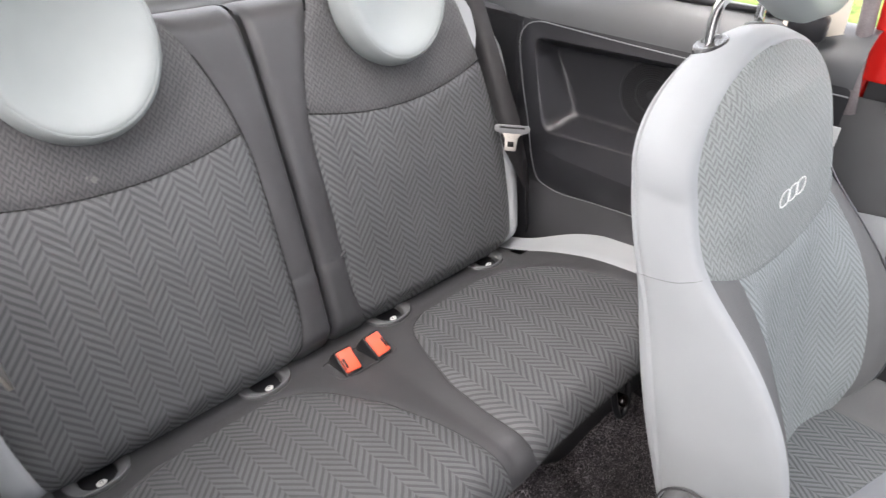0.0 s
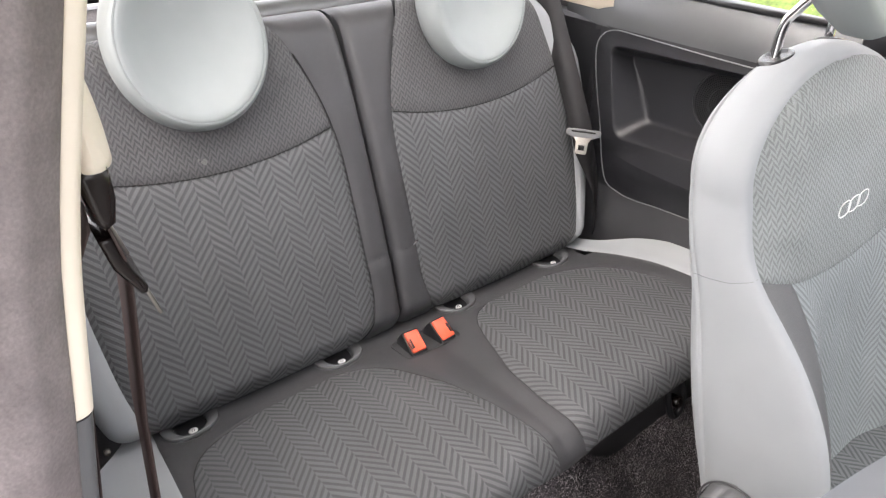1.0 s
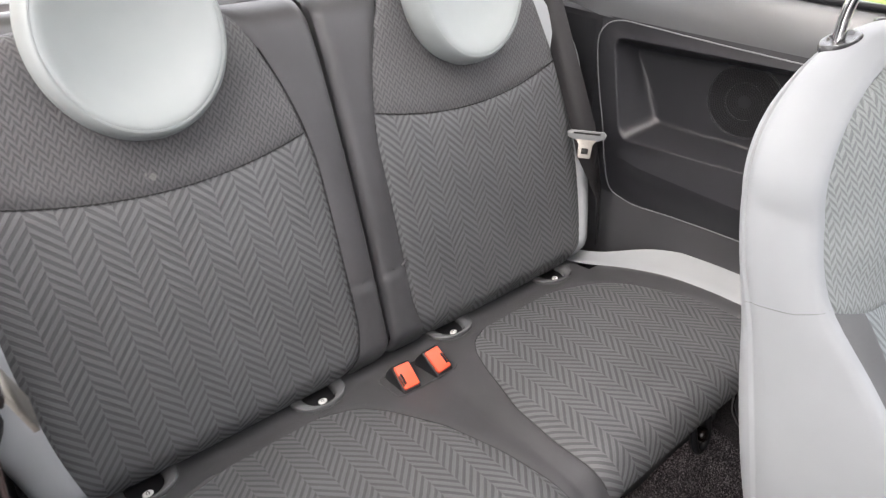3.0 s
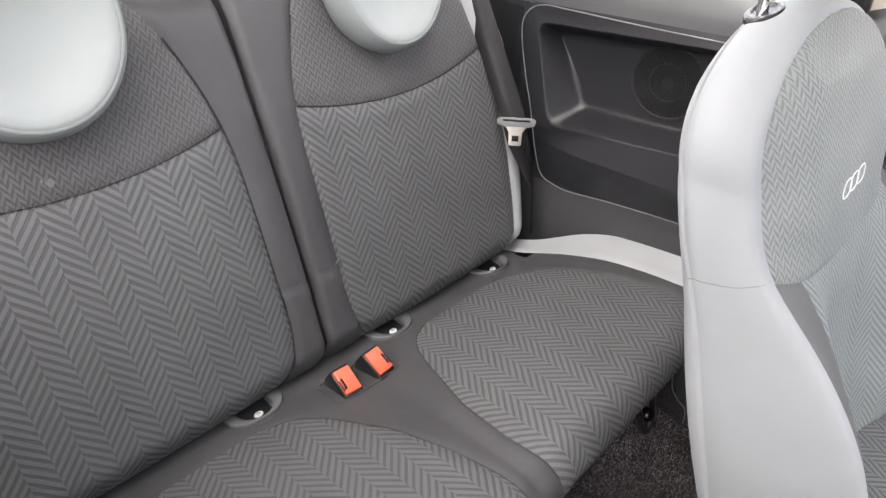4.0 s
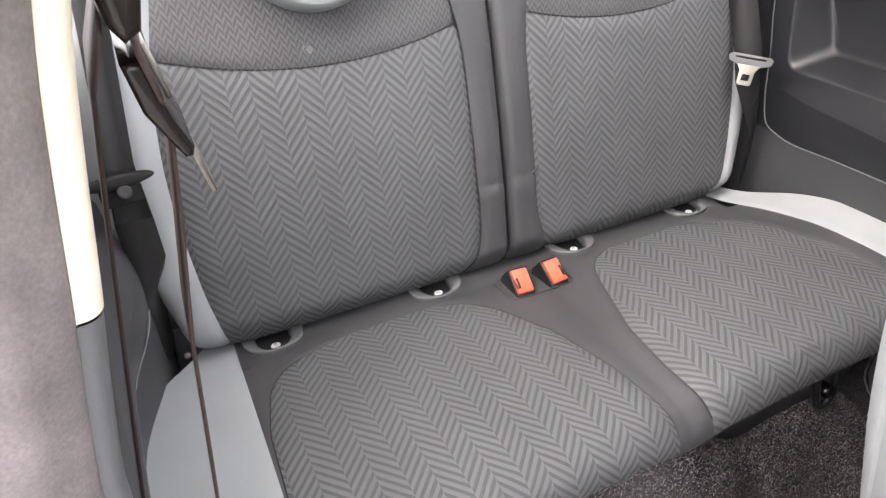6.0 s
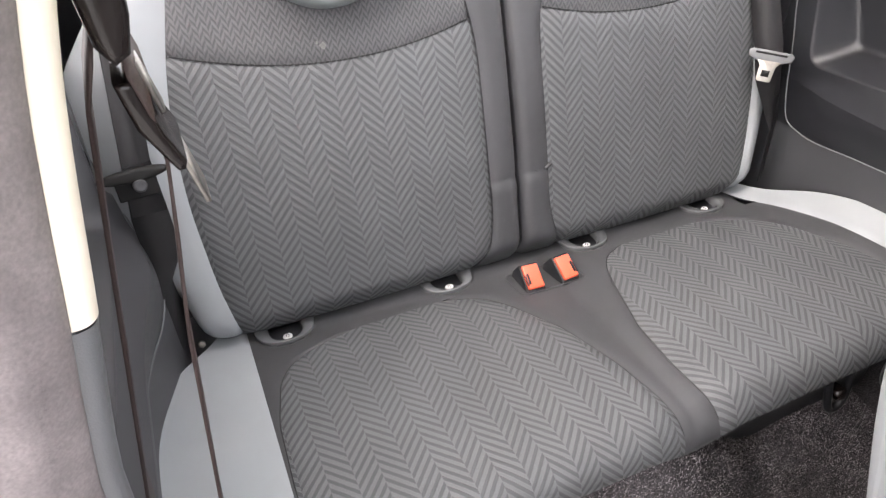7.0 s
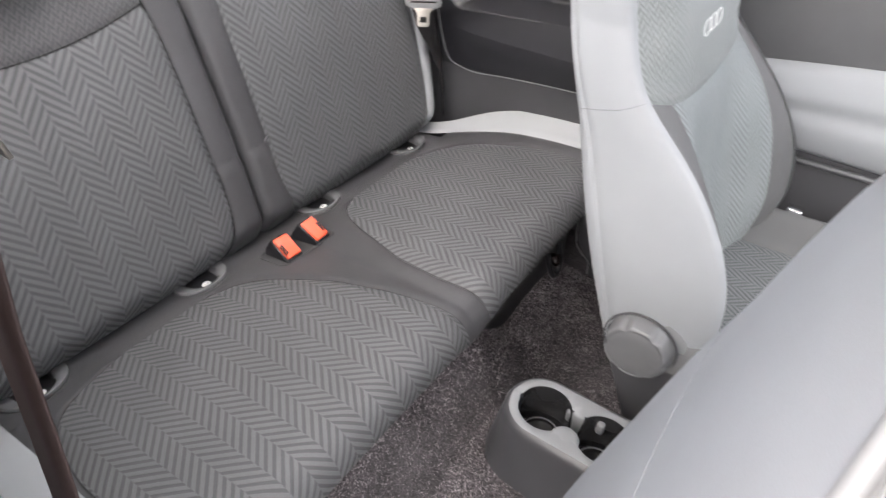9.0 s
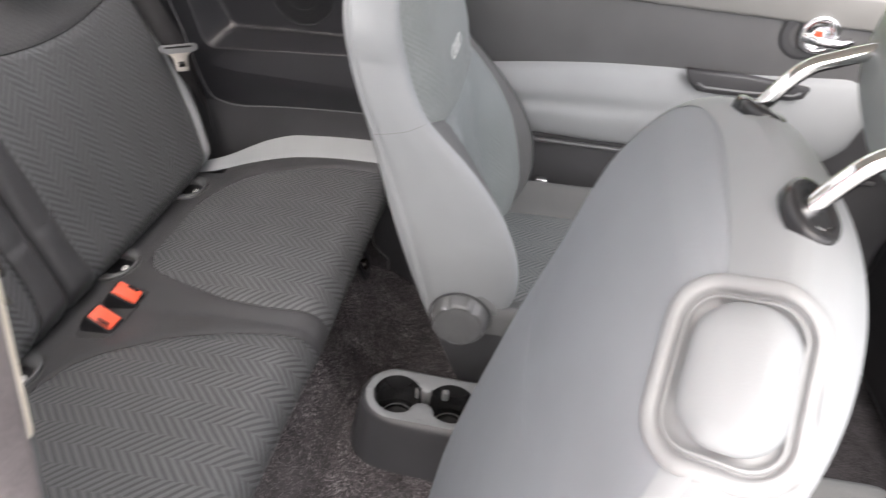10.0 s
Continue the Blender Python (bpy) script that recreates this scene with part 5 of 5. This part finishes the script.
cv = sheet(cover, 28, 14)
bmesh.ops.contextual_create(cv, geom=[e for e in cv.edges if e.is_boundary and all(abs(v.co.z - (1.034 - 0.95)) < 1e-4 for v in e.verts)])
part("slip_ring_cover", cv, CREAM, fb, "cream plastic cover")
part("slip_ring", prism([(-0.5065, 1.036), (-0.4885, 1.036), (-0.4890, 1.016), (-0.4925, 1.002), (-0.499, 0.998), (-0.504, 1.006)], 0.456, 0.508, bevel=0.005, axis="x"), GLOSS_BLACK, fb, "glossy black-brown slip ring").matrix_local = FI
part("webbing", ribbon([FI @ Vector(p) for p in ((0.478, -0.4965, 1.0), (0.470, -0.4925, 0.978), (0.462, -0.4915, 0.948), (0.460, -0.498, 0.90), (0.460, -0.509, 0.831), (0.460, -0.520, 0.73), (0.458, -0.530, 0.64), (0.450, -0.56, 0.35), (0.446, -0.575, 0.20))], [(1, -0.035, 0)] * 9, 0.046, 0.0018), BROWN_WEBBING, fb)
part("return_webbing", ribbon([FI @ Vector(p) for p in ((0.482, -0.5035, 1.01), (0.465, -0.5150, 0.978), (0.460, -0.533, 0.886), (0.458, -0.573, 0.674), (0.45, -0.605, 0.35), (0.45, -0.612, 0.2))], [(1, 0.01, 0)] * 6, 0.046, 0.0018), BROWN_WEBBING, fb)
tg = part("tongue_grip", prism([(-0.5035, 0.986), (-0.5000, 0.9645), (-0.4890, 0.9425), (-0.4855, 0.9425), (-0.4842, 0.9465), (-0.4900, 0.961), (-0.4925, 0.972), (-0.4945, 0.986)], 0.446, 0.492, bevel=0.0025, axis="x"), GLOSS_BLACK, fb, "black plastic belt tongue grip")
tg.matrix_local = FI
part("tongue_bar", prism([(-0.4872, 0.9445), (-0.4848, 0.9445), (-0.4788, 0.9168), (-0.4812, 0.9165)], 0.457, 0.481, bevel=0.0006, axis="x"), STEEL, tg, "steel latch plate")
part("tongue_clip", prism([(-0.4945, 0.9875), (-0.4925, 0.9880), (-0.4872, 0.9640), (-0.4893, 0.9635)], 0.462, 0.476, bevel=0.0005, axis="x"), STEEL, tg)

# rear belts
def rear_belt(sign, label, d, has_tongue, face):
    up = 0.0 if has_tongue else 0.028
    root = thing("rear_seat_belt", label, "seat belt", "rear seat belts", at=(0.0, sign * 0.52, 0.65))
    inv = Matrix.Translation(-root.location)
    def V(x, y, z):
        return inv @ Vector((x, sign * (y + d), z))
    lean = (0.478, 0.490, 0.502, 0.505, 0.512, 0.540, 0.566, 0.578) if has_tongue else (0.462, 0.468, 0.482, 0.496, 0.500, 0.500, 0.506, 0.515)
    heights = (1.02, 0.90, 0.76 + up, 0.648 + up, 0.60, 0.545, 0.49, 0.37)
    part("webbing", ribbon([V(x, y, z) for x, y, z in zip((-0.20, -0.136, -0.07, -0.012, 0.0, 0.004, 0.006, 0.012), lean, heights)], [(face[0], sign * face[1], 0) if has_tongue else (0.75, -0.65, 0)] * 4 + ([(0.35, 0.9, 0), (-0.15, 0.95, 0), (-0.45, 0.85, 0), (-0.5, 0.8, 0)] if has_tongue else [(face[0], sign * face[1], 0)] * 2 + [(1, 0.6 * sign, 0), (1, 0.5 * sign, 0)]), 0.046, 0.0016), WEBBING, root)
    at_guide = inv @ Matrix.Translation((0.0, sign * (0.503 + d), 0.637 + up)) @ Matrix.Rotation(-math.atan2(face[0], face[1]) * sign, 4, 'Z') @ Matrix.Rotation(radians(-20), 4, 'Y')
    if has_tongue:
        bar = prism([(-0.033, 0.009), (0.033, 0.009), (0.038, 0.004), (0.036, -0.005), (0.018, -0.012), (-0.018, -0.012), (-0.036, -0.005), (-0.038, 0.004)], -0.004, 0.005, bevel=0.002, axis="x")
        bmesh.ops.transform(bar, matrix=at_guide, verts=bar.verts)
        g = part("tongue_grip", bar, GREY_TRIM, root)
        part("grip_slot", box((0.0045, -0.026, 0.0015), (0.0056, 0.026, 0.0050), 0.0, m=at_guide), RUBBER_BLACK, g)
        plate = prism([(-0.020, -0.009), (0.020, -0.009), (0.0135, -0.019), (0.0125, -0.042), (0.010, -0.045), (-0.010, -0.045), (-0.0125, -0.042), (-0.0135, -0.019)], -0.001, 0.0015, bevel=0.0006, axis="x")
        bmesh.ops.transform(plate, matrix=at_guide @ Matrix.Translation((0.004, 0, 0)) @ Matrix.Rotation(radians(-6), 4, 'Y'), verts=plate.verts)
        part("latch_plate", plate, STEEL, g, "brushed steel latch plate")
        part("latch_hole", box((0.0052, -0.0065, -0.037), (0.0062, 0.0065, -0.026), 0.0, m=at_guide @ Matrix.Rotation(radians(-6), 4, 'Y')), RUBBER_BLACK, g)
    else:
        face_on = at_guide @ Matrix.Translation((0.002, 0, 0)) @ Matrix.Rotation(radians(90), 4, 'Y')
        g = part("belt_guide", lathe([(0.0400, -0.004), (0.0425, 0.000), (0.0425, 0.004), (0.0400, 0.0080), (0.0330, 0.0100), (0.0200, 0.0105), (0.001, 0.0105)], 36, face_on, 0.20, 1.0), RUBBER_BLACK, root, "rounded black plastic belt guide")
        part("guide_plate", box((-0.004, -0.024, -0.030), (0.002, 0.024, 0.004), 0.002, m=at_guide), RUBBER_BLACK, g)
        part("screw", lathe([(0.0085, 0), (0.0085, 0.003), (0.006, 0.0045), (0.0035, 0.003), (0.001, 0.003)], 16, at_guide @ Matrix.Translation((0.009, 0.004, -0.013)) @ Matrix.Rotation(radians(90), 4, 'Y')), DARK_TRIM, g)
    if sign < 0:
        part("anchor_bolt", lathe([(0.006, 0), (0.006, 0.004), (0.004, 0.005)], 6, inv @ Matrix.Translation((0.004, sign * 0.545, 0.356)) @ Matrix.Rotation(radians(60), 4, 'Y')), STEEL, root)


rear_belt(1, "dark grey rear seat belt with steel latch plate beside the bolster", 0.0, True, (0.8, 0.6))
rear_belt(-1, "black rear seat belt through its guide, hanging by the bolster", 0.053, False, (0.1, 1.0))

# far front belt on the middle pillar
ff = thing("front_seat_belt", "black front seat belt hanging on the cream middle pillar", "seat belt", at=(0.47, 0.62, 0.95))
FFI = Matrix.Translation(-ff.location)
part("slip_ring", box((0.445, 0.585, 0.905), (0.500, 0.612, 0.945), 0.008, m=FFI), BLACK_TRIM, ff)
part("webbing", ribbon([FFI @ Vector(p) for p in ((0.47, 0.600, 0.93), (0.475, 0.615, 0.80), (0.48, 0.63, 0.5), (0.48, 0.63, 0.2))], [(1, 0.1, 0)] * 4, 0.046, 0.002), WEBBING, ff)

# ---- dashboard and wheel ahead ----
dash = thing("dashboard", "dark grained plastic dashboard across the car", "dashboard", at=(1.75, 0, 0.5))
DB = Matrix.Translation(-dash.location)
part("top", box((1.55, -0.66, 0.78), (1.98, 0.66, 0.90), 0.04, m=DB), BLACK_TRIM, dash)
part("fascia", box((1.52, -0.66, 0.62), (1.60, 0.66, 0.79), 0.03, m=DB), DARK_TRIM, dash)
part("lower", box((1.58, -0.66, 0.10), (1.95, 0.66, 0.63), 0.03, m=DB), BLACK_TRIM, dash)
wheel = thing("steering_wheel", "dark steering wheel with pale spokes on the dashboard", "steering wheel", at=(1.36, -0.345, 0.74))
wheel.rotation_euler = (0, radians(-65), 0)
part("rim", tube([(0.18 * math.cos(a), 0.18 * math.sin(a), 0) for a in [2 * math.pi * k / 48 for k in range(48)]], 0.015, 12, closed=True), BLACK_TRIM, wheel)
part("hub", lathe([(0.07, -0.03), (0.075, 0.0), (0.06, 0.025), (0.001, 0.03)], 32), GREY_TRIM, wheel)
part("column", tube([(0, 0, -0.03), (0, 0, -0.22)], 0.035, 14), BLACK_TRIM, wheel)
for a in (0, 120, 240):
    part("spoke", tube([(0.06 * math.cos(radians(a)), 0.06 * math.sin(radians(a)), 0.0), (0.17 * math.cos(radians(a)), 0.17 * math.sin(radians(a)), 0)], 0.012, 8, flat=0.5), GREY_TRIM, wheel)

# ---- outside ----
wall("ground", sheet(lambda u, v: Vector((lerp(-400, 400, u), lerp(-400, 400, v), -0.32)), 2, 2), TARMAC, "pale concrete ground under the car", "ground")
lawn = sheet(lambda u, v: Vector((lerp(-60, 60, u), lerp(4, 14, v), -0.30 + 2.2 * v + 0.3 * noise.noise((u * 60, v * 9, 1)))), 120, 24)
tagged(part("backdrop", lawn, GRASS), "sunlit green bank beyond the car", "grass", kind="structure")
